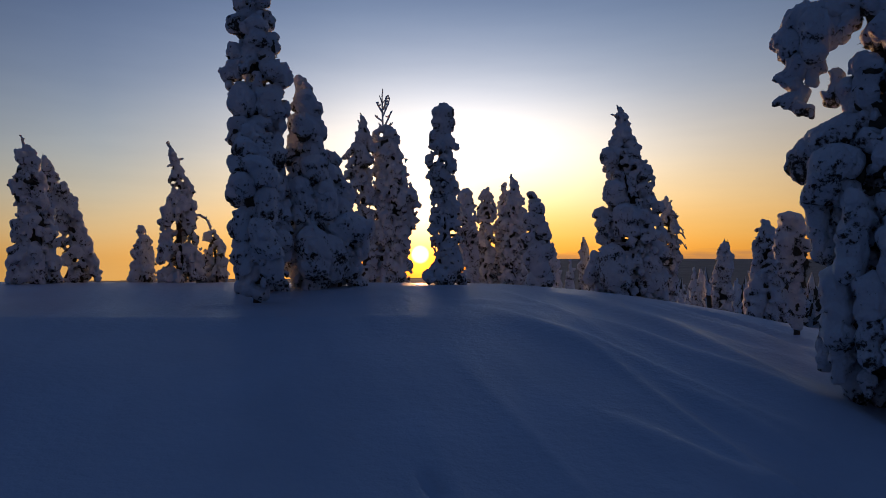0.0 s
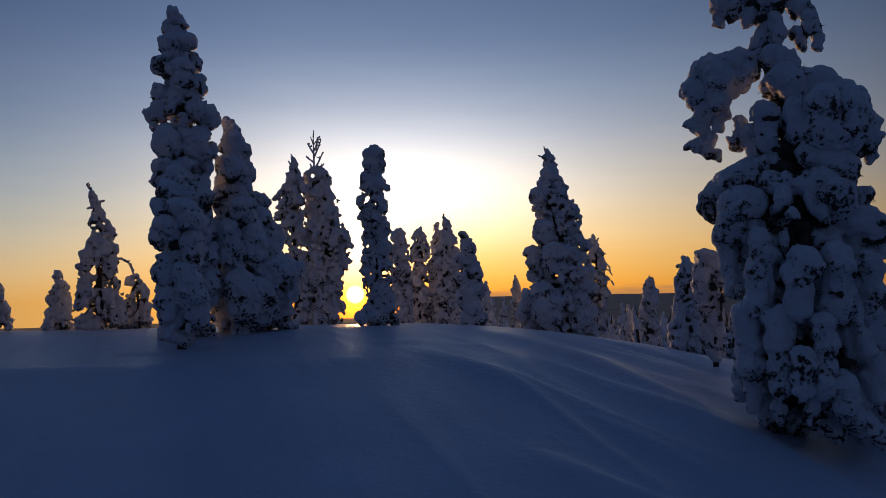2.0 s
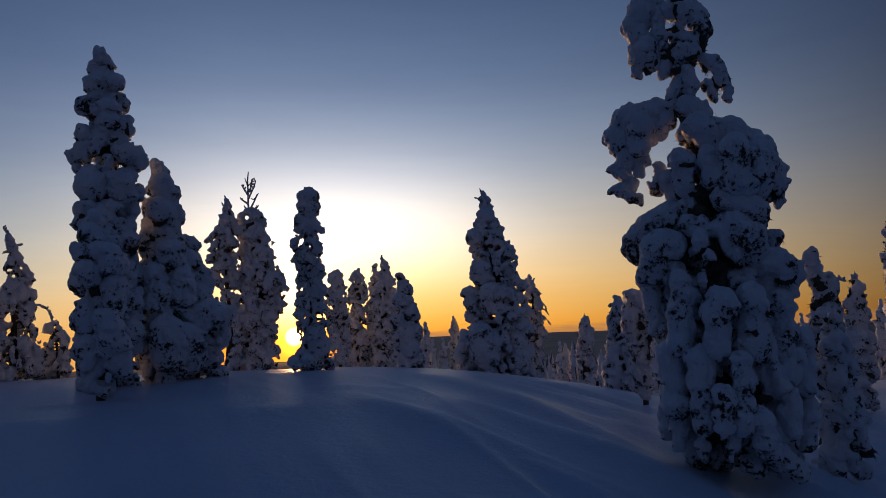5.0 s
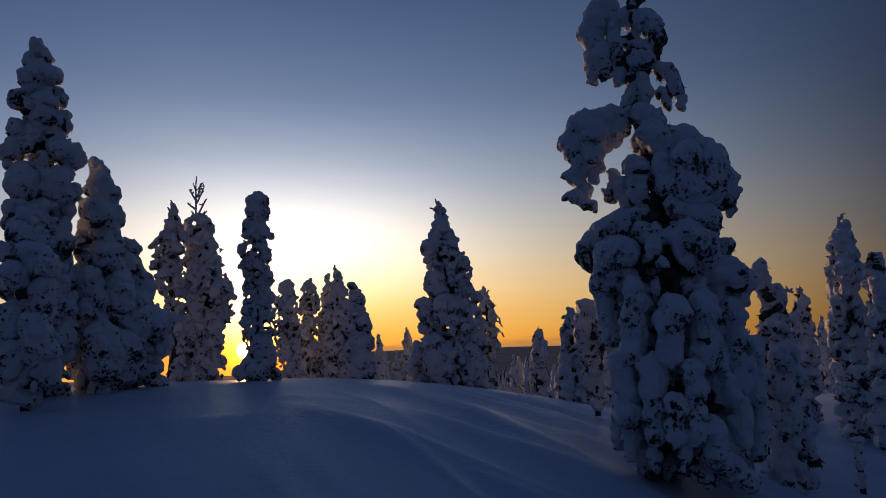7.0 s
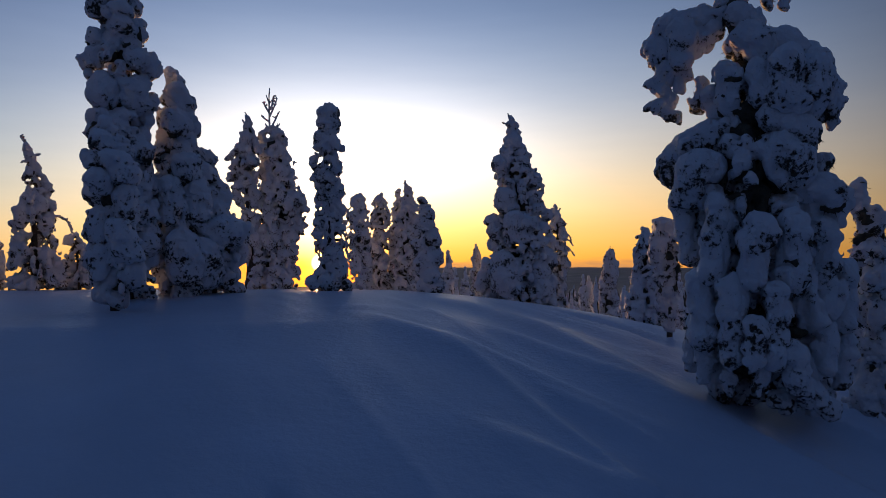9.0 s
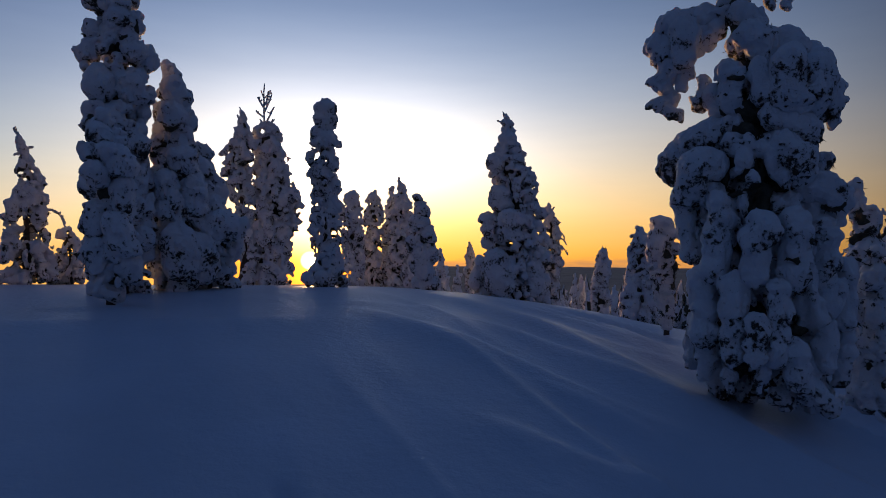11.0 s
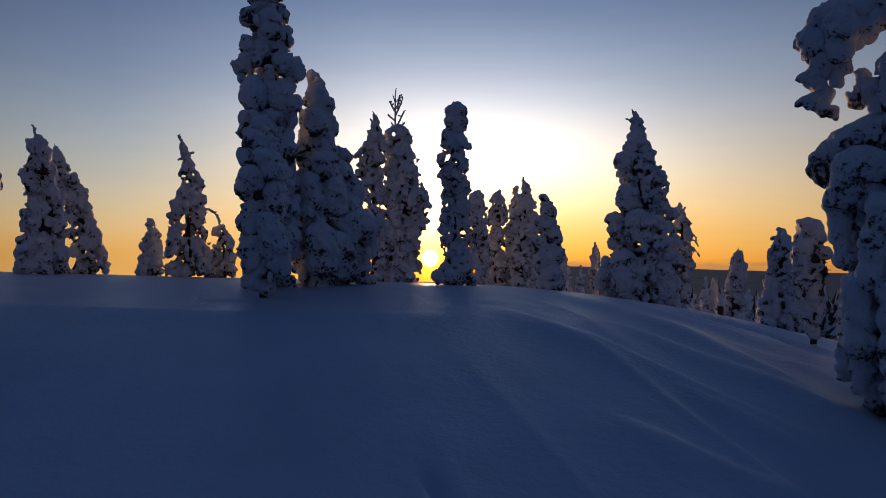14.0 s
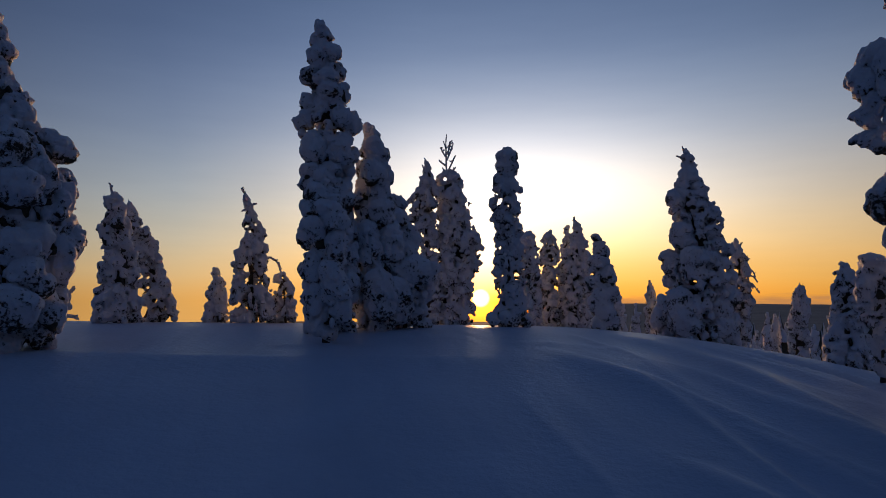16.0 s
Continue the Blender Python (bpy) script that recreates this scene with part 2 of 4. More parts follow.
def ground(x, y):
    """Height of the snow: a low drift in front of the eye, then a hillside down to a wide valley."""
    x, y = np.asarray(x, float), np.asarray(y, float)
    crest = 1.09 - 0.021 * np.maximum(x, 0) ** 2 * np.exp(-np.maximum(x - 6, 0) / 6) - 0.002 * np.minimum(x, 0)
    reach = y + (np.hypot(y, 0.8 * np.minimum(x, 0)) - y) * smooth(0.0, 3.5, y)
    z = -0.25 + (crest + 0.25) * rise(reach) - 0.010 * np.clip(x, 0, 9) * np.clip(10 - y, 0, 10)
    back = np.maximum(y - 10.5, 0)
    z = z - np.minimum(0.010 * back ** 2, 0.42 + 0.13 * np.maximum(back - 6.5, 0))
    # wind drifts, combed down the slope towards the eye
    u, v = -0.29 * x + 0.96 * y, 0.96 * x + 0.29 * y
    near = 1 - smooth(14, 30, np.hypot(x, y))
    still = 1 - smooth(8.5, 10.5, y)
    right = smooth(-0.5, 2.5, x)
    z = z + near * (0.10 * (soft_noise(x * 0.28 + 3, y * 0.5, 0 * x + 1.5) - 0.5) * smooth(0.5, 3, np.hypot(x, y)) * still
                    + 0.12 * right * still * (soft_noise(u * 0.17 + 5, v * 0.95, 0 * x + 4.5) - 0.5)
                    + 0.11 * right * still * (1 - np.abs(2 * soft_noise(u * 0.28 + 2, v * 2.1 + 3, 0 * x + 6.5) - 1)) ** 4
                    + 0.02 * (soft_noise(u * 1.2, v * 6.0, 0 * x + 9.5) - 0.5))
    for x0, y0, x1, y1, high, wide, lee in RIDGES:
        long_ = math.hypot(x1 - x0, y1 - y0)
        ex, ey = (x1 - x0) / long_, (y1 - y0) / long_
        t = ((x - x0) * ex + (y - y0) * ey) / long_
        off = (x - x0) * ey - (y - y0) * ex + 0.06 * long_ * (soft_noise(t * 2.5 + x0, 0 * t + y0, 0 * t + 3.5) - 0.5)
        z = z + 0.36 * high * np.exp(-(off / np.where(off > 0, 0.55 * wide, 0.5 * wide * lee)) ** 2) * smooth(-0.25, 0.3, t) * (1 - smooth(0.65, 1.2, t))
    # a small hollow where something fell into the snow
    z = z - 0.07 * np.exp(-((x + 0.06 + 0.4 * (y - 3.75)) / 0.05) ** 2 - ((y - 3.75) / 0.13) ** 2)
    # far country
    r, a = np.hypot(x, y), np.degrees(np.arctan2(x, y))
    valley = -46 - 9 * soft_noise(x / 300 + 2, y / 300, 0 * x + 0.5)
    z = np.where(r > 20, np.maximum(z, valley), z)
    ridge = -125 + 125 * smooth(-1.0, 6.5, a) + 6 * (soft_noise(a * 0.5 + 9, 0 * a + 2.2, 0 * a) - 0.5)
    z = z + (ridge - z) * smooth(1400, 4200, r)
    return z


def mesh_from(name, verts, faces, mats, smooth_faces=True, slots=None):
    me = bpy.data.meshes.new(name)
    verts, faces = np.asarray(verts, np.float32), np.asarray(faces, np.int32)
    me.vertices.add(len(verts))
    me.vertices.foreach_set("co", verts.ravel())
    k = faces.shape[1]
    me.loops.add(faces.size)
    me.loops.foreach_set("vertex_index", faces.ravel())
    me.polygons.add(len(faces))
    me.polygons.foreach_set("loop_start", np.arange(0, faces.size, k, dtype=np.int32))
    if slots is not None:
        me.polygons.foreach_set("material_index", np.asarray(slots, np.int32))
    me.polygons.foreach_set("use_smooth", np.full(len(faces), smooth_faces))
    me.update(calc_edges=True)
    for m in mats:
        me.materials.append(m)
    return me


def make_ground():
    turns = np.radians(np.concatenate([np.arange(-50, 62, 0.3), np.arange(62, 310, 4.0)]))
    rings = np.concatenate([[0.02], 0.35 * 1.014 ** np.arange(285), 18.6 * 1.045 ** np.arange(125)])
    a, r = np.meshgrid(turns, rings, indexing="xy")
    x, y = 0.4 + r * np.sin(a), -0.6 + r * np.cos(a)
    v = np.stack([x, y, ground(x, y)], -1).reshape(-1, 3)
    n, m = a.shape
    i, j = np.meshgrid(np.arange(n - 1), np.arange(m), indexing="ij")
    k = (j + 1) % m
    f = np.stack([i * m + j, i * m + k, (i + 1) * m + k, (i + 1) * m + j], -1).reshape(-1, 4)
    far = (np.arange(len(f)) // m) > 345
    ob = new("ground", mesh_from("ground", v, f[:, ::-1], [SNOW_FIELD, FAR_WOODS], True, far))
    tagged(ob, "wind-drifted snow field tinted with blue dusk shade, falling away to a wooded valley", "snow", kind="structure")


make_ground()


# ---- trees ----
def part(name, me, parent, label=""):
    ob = new(name, me)
    ob.parent = parent
    return tagged(ob, label)


def surface(field, low, step):
    """Closed quad mesh of the zero level of a sampled distance field."""
    inside = field < 0
    c = [(i, j, k) for i in (0, 1) for j in (0, 1) for k in (0, 1)]
    n = np.array(field.shape) - 1
    count = sum(inside[i:n[0] + i, j:n[1] + j, k:n[2] + k].astype(np.int8) for i, j, k in c)
    live = (count > 0) & (count < 8)
    cells = np.argwhere(live)
    index = np.full(live.shape, -1, np.int64)
    index[live] = np.arange(len(cells))
    val = np.stack([field[cells[:, 0] + i, cells[:, 1] + j, cells[:, 2] + k] for i, j, k in c], 1)
    total, hits = np.zeros((len(cells), 3)), np.zeros(len(cells))
    for p in range(8):
        for q in range(p + 1, 8):
            if sum(abs(c[p][d] - c[q][d]) for d in range(3)) != 1:
                continue
            cut = (val[:, p] < 0) != (val[:, q] < 0)
            t = np.where(cut, val[:, p] / np.where(cut, val[:, p] - val[:, q], 1), 0)
            at = np.array(c[p]) + t[:, None] * (np.array(c[q]) - np.array(c[p]))
            total += np.where(cut[:, None], at, 0)
            hits += cut
    verts = low + step * (cells + total / hits[:, None])
    faces = []
    for d in range(3):
        e, g = (d + 1) % 3, (d + 2) % 3
        a = np.take(inside, range(0, field.shape[d] - 1), d)
        b = np.take(inside, range(1, field.shape[d]), d)
        for sign in (True, False):
            pts = np.argwhere((a != b) & (a == sign))
            ok = (pts[:, e] > 0) & (pts[:, g] > 0) & (pts[:, e] < n[e]) & (pts[:, g] < n[g])
            pts = pts[ok]
            quad = []
            for oe, og in ((1, 1), (0, 1), (0, 0), (1, 0)):
                s = pts.copy()
                s[:, e] -= oe
                s[:, g] -= og
                quad.append(index[s[:, 0], s[:, 1], s[:, 2]])
            q = np.stack(quad, 1)
            faces.append(q if sign else q[:, ::-1])
    return whole(verts, np.concatenate(faces))


def whole(verts, faces):
    """Leaves out crumbs that hang free of the rest."""
    lab = np.arange(len(verts))
    for _ in range(60):
        was = lab.copy()
        low = lab[faces].min(1)
        for k in range(4):
            np.minimum.at(lab, faces[:, k], low)
        lab = lab[lab]
        if (lab == was).all():
            break
    size = np.bincount(lab[faces[:, 0]], minlength=len(verts))
    faces = faces[size[lab[faces[:, 0]]] > max(40, 0.03 * len(faces))]
    used = np.unique(faces)
    to = np.full(len(verts), -1)
    to[used] = np.arange(len(used))
    return verts[used], to[faces]


def blob_field(blobs, step, blend, rough, shift, grain, belly, holes=()):
    """Distance field of melted-together lumps: rows of x, y, z, rx, ry, rz; belly flattens them below."""
    lo = (blobs[:, :3] - blobs[:, 3:]).min(0) - 3 * step
    hi = (blobs[:, :3] + blobs[:, 3:]).max(0) + 3 * step
    size = np.ceil((hi - lo) / step).astype(int) + 1
    field = np.full(size, 0.5, np.float32)
    for b in blobs:
        reach = b[3:] + blend + 2 * step
        i0 = np.maximum(np.floor((b[:3] - reach - lo) / step).astype(int), 0)
        i1 = np.minimum(np.ceil((b[:3] + reach - lo) / step).astype(int) + 1, size)
        gx, gy, gz = (lo[d] + step * np.arange(i0[d], i1[d]) - b[d] for d in range(3))
        gz = np.where(gz < 0, gz / belly, gz)
        q = np.sqrt((gx[:, None, None] / b[3]) ** 2 + (gy[None, :, None] / b[4]) ** 2 + (gz[None, None, :] / b[5]) ** 2)
        d = (q - 1) * b[3:].min() * (1 + belly) / 2
        part_ = field[i0[0]:i1[0], i0[1]:i1[1], i0[2]:i1[2]]
        h = np.clip(0.5 + 0.5 * (part_ - d) / blend, 0, 1)
        part_[...] = part_ * (1 - h) + d * h - blend * h * (1 - h)
    for u, z, ru, rz in holes:   # gaps that let the sky through
        gx, gz = (lo[0] + step * np.arange(size[0]) - u) / ru, (lo[2] + step * np.arange(size[2]) - z) / rz
        far = (np.sqrt(gx[:, None] ** 2 + gz[None, :] ** 2) - 1) * min(ru, rz)
        np.maximum(field, -far[:, None, :], out=field)
    band = np.argwhere(np.abs(field) < 2.2 * rough + 2 * step)
    field[band[:, 0], band[:, 1], band[:, 2]] -= rough * billow(lo + step * band, grain, shift)
    return field, lo


def billow(p, grain, shift):
    """Rounded swellings parted by sharp creases, about -0.5 to 0.7, drawn out a little downwards."""
    q = (p + shift) * np.array([1.0, 1.0, 0.75])
    a = np.abs(2 * soft_noise(*(q / grain).T) - 1)
    b = np.abs(2 * soft_noise(*(q[:, [1, 2, 0]] / (0.42 * grain) + 5.3).T) - 1)
    c = soft_noise(*(q / (0.2 * grain)).T) - 0.5
    return 1.4 * a + 0.7 * b + 0.3 * c - 0.75


def tube(points, radii, sides=7):
    pts = [Vector(p) for p in points]
    v, f = [], []
    for i, (p, r) in enumerate(zip(pts, radii)):
        way = (pts[min(i + 1, len(pts) - 1)] - pts[max(i - 1, 0)]).normalized()
        side = way.orthogonal().normalized()
        for s in range(sides):
            v.append(p + (Matrix.Rotation(2 * math.pi * s / sides, 3, way) @ side) * r)
    for i in range(len(pts) - 1):
        for s in range(sides):
            t = (s + 1) % sides
            f.append((i * sides + s, i * sides + t, (i + 1) * sides + t, (i + 1) * sides + s))
    return v, f


def spikes(at, way, length, width, rng):
    """Thin three-sided needles sprigs from each place along each direction."""
    n = len(at)
    way = way / np.linalg.norm(way, axis=1, keepdims=True)
    side = np.cross(way, rng.randn(n, 3))
    side /= np.linalg.norm(side, axis=1, keepdims=True)
    other = np.cross(way, side)
    v = np.empty((n, 4, 3))
    for k in range(3):
        a = 2 * math.pi * k / 3
        v[:, k] = at + width[:, None] * (side * math.cos(a) + other * math.sin(a))
    v[:, 3] = at + way * length[:, None]
    base = 4 * np.arange(n)[:, None]
    f = np.concatenate([base + [0, 1, 3], base + [1, 2, 3], base + [2, 0, 3]])
    return v.reshape(-1, 3), f


def bough_blobs(snow, green, p, q, r0, r1, rng, sag=0.12, n=4, knobs=1.0, under=0.5, drape=1.0, loose=0.2):
    """A snow-covered bough from p to q: overlapping lumps with smaller knobs on them, bowing down towards the tip, and the needles below."""
    p, q = np.array(p, float), np.array(q, float)
    dark = rng.rand() < under
    for t in np.linspace(0, 1, n):
        r = (r0 + (r1 - r0) * t) * (rng.uniform(0.82, 1.12) if n < 8 else rng.uniform(0.93, 1.06))
        c = p + (q - p) * t + loose * r * rng.randn(3)
        c[2] += sag * 4 * t * (1 - t) * r0
        snow.append((*c, r * rng.uniform(0.85, 1.12), r * rng.uniform(0.85, 1.12), r * drape * rng.uniform(0.75, 0.98)))
        if dark:
            green.append((c[0], c[1], c[2] - 0.42 * r, 0.62 * r, 0.62 * r, 0.5 * r))
        for _ in range(rng.poisson(knobs)):
            d = rng.randn(3)
            d[2] -= 0.25
            d /= np.linalg.norm(d)
            k = r * rng.uniform(0.28, 0.55)
            snow.append((*(c + d * (r - 0.35 * k)), k, k, k * 0.9))


def crown_blobs(rows, clump, fill, rng, gap=1.0, under=0.5, knobs=0.8, inner=1.0, drape=1.1):
    """Drooping snowy boughs set whorl by whorl round a crown whose half widths to either side are given by height."""
    zs, lw, rw = (np.array(c, float) for c in zip(*sorted(rows)))
    snow, green = [], []
    z = zs[0] + 0.06
    while z < zs[-1]:
        left, right = np.interp(z, zs, lw), np.interp(z, zs, rw)
        half, mid = max((left + right) / 2, 0.025), (right - left) / 2
        r0 = min(clump, 0.46 * half + 0.02)
        if half < 1.15 * r0 + 0.01:
            r = half * rng.uniform(0.75, 1.1)
            snow.append((mid, 0, z, r, r, r * 0.8))
            z += r * 1.25
            continue
        ring = max(3, int(round(2 * math.pi * half / (2.7 * r0) * fill)))
        spin = rng.rand() * 6.28
        angles = [spin + 6.283 * (k + rng.uniform(-0.4, 0.4)) / ring for k in range(ring)]
        for side in (0, math.pi):
            if rng.rand() < 0.4 + 0.5 * fill:
                angles.append(side + rng.uniform(-0.5, 0.5))
        for a in angles:
            if rng.rand() > 0.5 + 0.5 * fill:
                continue
            r = r0 * rng.choice([0.4, 0.55, 0.75, 0.95, 1.25])
            c, s = math.cos(a), 0.85 * math.sin(a)
            w = max(half - 0.75 * r, 0.02) * rng.uniform(0.84, 1.08)
            i = w * rng.uniform(0.4, 0.7)
            lift = (rng.uniform(0.1, 0.9) * r0 + 0.10 * half) * min(1.0, (zs[-1] - z) / 0.5)
            zz = max(z + rng.uniform(-0.6, 0.6) * r0, 0.12)
            bough_blobs(snow, green, (mid + i * c, i * s, zz + lift), (mid + w * c, w * s, max(zz - 0.4 * r, 0.05)), 0.7 * r, 0.95 * r, rng, 0.25, 3, knobs, under, drape)
            if rng.rand() < 0.4:
                snow.append((mid + w * c * 0.97, w * s * 0.97, max(zz - 1.2 * r, 0.03), 0.5 * r, 0.5 * r, 0.75 * r))
        z += r0 * 1.5 * gap
    # a second layer deeper in, seen through the gaps between the boughs
    z = zs[0] + 0.05
    while z < zs[-1]:
        left, right = np.interp(z, zs, lw), np.interp(z, zs, rw)
        half, mid = (left + right) / 2, (right - left) / 2
        k = 0.55 * clump
        if half > 1.6 * k:
            for _ in range(int(2 * math.pi * 0.65 * half / (2.2 * k) * fill * inner + rng.rand())):
                a, r = rng.rand() * 6.283, k * rng.uniform(0.6, 1.3)
                w = max(half * rng.uniform(0.5, 0.8) - 0.5 * r, 0)
                c = (mid + w * math.cos(a), 0.85 * w * math.sin(a), max(z + rng.uniform(-0.6, 0.6) * k, 0.03))
                snow.append((*c, r, r, r * rng.uniform(0.8, 1.3)))
        z += 1.7 * k
    return snow, green


def solid(name, blobs, cell, blend, rough, mats, root, rng, grain, label="", belly=1.0, holes=()):
    """Mesh of melted lumps, with the middles, normals and depth in the creases of its faces."""
    shift = rng.rand(3) * 20
    field, lo = blob_field(np.array(blobs), cell, blend, rough, shift, grain, belly, holes)
    v, f = surface(field, lo, cell)
    a, b, c = v[f[:, 0]], v[f[:, 1]], v[f[:, 2]]
    nrm = np.cross(b - a, c - a)
    nrm /= np.linalg.norm(nrm, axis=1, keepdims=True) + 1e-9
    mid = (a + c) / 2
    patch = soft_noise(*((mid + shift[::-1]) / (0.7 * grain)).T)
    crease = billow(mid, grain, shift) + 0.10 * nrm[:, 2] + 0.55 * (patch - 0.5)
    part(name, mesh_from(name, v, f, mats, True), root, label)
    return mid, nrm, crease


def sprig_part(name, at, nrm, cell, count, size, rng, root, mat, label):
    pick = rng.choice(len(at), count)
    way = nrm[pick] + 0.6 * rng.randn(count, 3) + np.array([0, 0, -0.45])
    v, f = spikes(at[pick] - 0.015 * nrm[pick], way, rng.uniform(0.5, 1.6, count) * size, np.full(count, max(0.16 * size, 0.006)), rng)
    tagged(part(name, mesh_from(name, v, f, [mat], False), root, label), kind="stuff")


def snow_tree(name, label, x, y, rows, seed, clump, fill=1.0, cell=0.035, boughs=(), core=0.5, limbs=8, group="", twigs=(), holes=(), rough=1.0,
              gap=1.0, under=0.3, knobs=1.0, inner=1.0, bald=-0.04, drape=1.3, grain=1.15, sprays=2600, hang=1.0, belly=0.95, melt=0.06):
    """One snow-laden conifer: trunk, limbs, dark needle crown and the snow heaped on it.
    rows: height, half width to either side. boughs: right, height, to right, height, radius at both, depth away.
    twigs: bare shoots from right, height to right, height. holes: gaps at right, height, with half width and half height."""
    rng = np.random.RandomState(seed)
    base = float(ground(x, y)) - 0.04
    root = new(name)
    root.matrix_world = Matrix.Translation((x, y, base)) @ Matrix.Rotation(-math.atan2(x, y), 4, "Z")
    tagged(root, label, "tree", group)
    rows = [(max(h - base, 0.02), l, r) for h, l, r in rows]
    holes = [(u + ru * rng.uniform(-0.5, 0.5), h - base + rz * rng.uniform(-0.5, 0.5), ru * rng.uniform(0.35, 0.75), rz * rng.uniform(0.35, 0.75))
             for u, h, ru, rz in holes for _ in range(4)]
    rows = [(h, 0.95 * (l + r) / 2 - (r - l) / 2, 0.95 * (l + r) / 2 + (r - l) / 2) for h, l, r in rows]
    top = max(h for h, _, _ in rows)
    low = min(rows)
    if low[0] > 0.15:
        rows.append((0.08, low[1] * 0.95, low[2] * 0.95))
    zs = np.array(sorted(rows))
    width = lambda h: np.interp(h, zs[:, 0], (zs[:, 1] + zs[:, 2]) / 2)
    axis = lambda h: (np.interp(h, zs[:, 0], zs[:, 2]) - np.interp(h, zs[:, 0], zs[:, 1])) / 2
    snow, green = crown_blobs(rows, clump, fill, rng, gap, under, knobs, inner * min(1, fill + 0.15), drape)
    look_snow = (0.2 * cell + melt * clump, rough * 0.28 * grain * clump, [SNOW_CLUMP], root, rng, grain * clump)
    look_bough = (0.2 * cell + 0.2 * clump, 0.7 * look_snow[1], *look_snow[2:5], 0.7 * look_snow[5])
    shells = []
    for x0, z0, x1, z1, r0, r1, deep in boughs:
        own = []
        bough_blobs(own, green, (x0, deep, z0 - base), (x1, deep, z1 - base), r0, r1, rng, 0.15, 8, 0.7 * knobs, 0.4, hang, 0.16)
        shells.append(solid("snowy_bough", own, cell, *look_bough, "bough weighed down by a roll of snow", belly, holes))
    shells.append(solid("snow_load", snow, cell, *look_snow, "heaped blue-grey snow frozen onto the crown", belly, holes))
    at, nrm, crease = (np.concatenate(c) for c in zip(*shells))
    # sprigs where the snow lets them through, mostly under the lumps
    q = at + rng.rand(3) * 30
    patch = soft_noise(*(q / (0.9 * clump)).T) * 0.6 + soft_noise(*(q / (0.35 * clump)).T) * 0.4
    pick = np.flatnonzero((patch + 0.16 * nrm[:, 2] < 0.30) | (crease < bald - 0.55))
    if len(pick):
        sprig_part("needle_fringe", at[pick], nrm[pick], cell, min(3 * len(pick), 5000), 0.8 * cell, rng, root, NEEDLES, "dark needle sprigs under the snow lumps")
    # dark crown inside
    for h in np.arange(0.30, top * 0.92, 0.45 * clump + 0.03):
        w = core * width(h)
        if w < 0.04:
            continue
        r = min(w, 1.2 * clump)
        for k in range(max(1, int(2.2 * w / r + 0.5))):
            a = rng.rand() * 6.28
            green.append((axis(h) + max(w - r, 0) * math.cos(a), max(w - r, 0) * 0.85 * math.sin(a), h, r, r, 0.7 * r))
    cat, cn, _ = solid("needle_crown", green, cell * 1.5, 0.03, 0.06, [NEEDLES], root, rng, 0.10, "dark green-brown needles inside the crown", 1.0, [(u, h, 1.2 * ru, 1.1 * rz) for u, h, ru, rz in holes])
    sprig_part("twig_spray", cat, cn, cell, int(min(sprays, 0.2 * sprays * top)), 1.1 * cell + 0.025, rng, root, NEEDLES, "fine dark twigs between the lumps")
    hs = np.linspace(0, top * 0.97, 9)
    tv, tf = tube([(axis(h) * min(h / top * 3, 1), 0, h - 0.1) for h in hs], [0.02 * top * (1 - 0.9 * h / top) + 0.008 for h in hs])
    part("trunk", mesh_from("trunk", tv, tf, [BARK]), root)
    for k in range(limbs):
        h = top * (0.15 + 0.75 * (k + rng.rand()) / limbs)
        w, a = width(h), rng.rand() * 6.28
        stem = Vector((axis(h), 0, h))
        tip = stem + Vector((w * math.cos(a) * 0.95, w * math.sin(a) * 0.8, max(-0.35 * w, 0.05 - h)))
        knee = (stem + tip) / 2 + Vector((0, 0, 0.2 * w))
        lv, lf = tube([stem, (stem + knee) / 2 + Vector((0, 0, 0.05 * w)), knee, (knee + tip) / 2, tip], [0.03, 0.026, 0.02, 0.014, 0.006], 5)
        part("limb", mesh_from("limb", lv, lf, [BARK]), root)
    for x0, z0, x1, z1 in twigs:
        a, b = Vector((x0, 0, z0 - base)), Vector((x1, 0, z1 - base))
        bend = (a + b) / 2 + Vector(((x1 - x0) * 0.15, 0.02, 0.1 * (b - a).length))
        path = [a, (a + bend) / 2, bend, (bend + b) / 2, b]
        lv, lf = tube(path, [0.024, 0.022, 0.020, 0.018, 0.012], 6)
        for k in range(5):   # side shoots
            p0 = path[2 + k // 2]
            d = Vector((rng.uniform(-1, 1), rng.uniform(-1, 1), rng.uniform(0.3, 1.2))).normalized() * (b - a).length * rng.uniform(0.16, 0.34)
            sv, sf = tube([p0, p0 + d * 0.5, p0 + d], [0.016, 0.015, 0.010], 5)
            lf += [tuple(i + len(lv) for i in q) for q in sf]
            lv += sv
        part("frosted_twig", mesh_from("twig", lv, lf, [SNOW_CLUMP]), root, "thin twig furred with white rime")
    return root


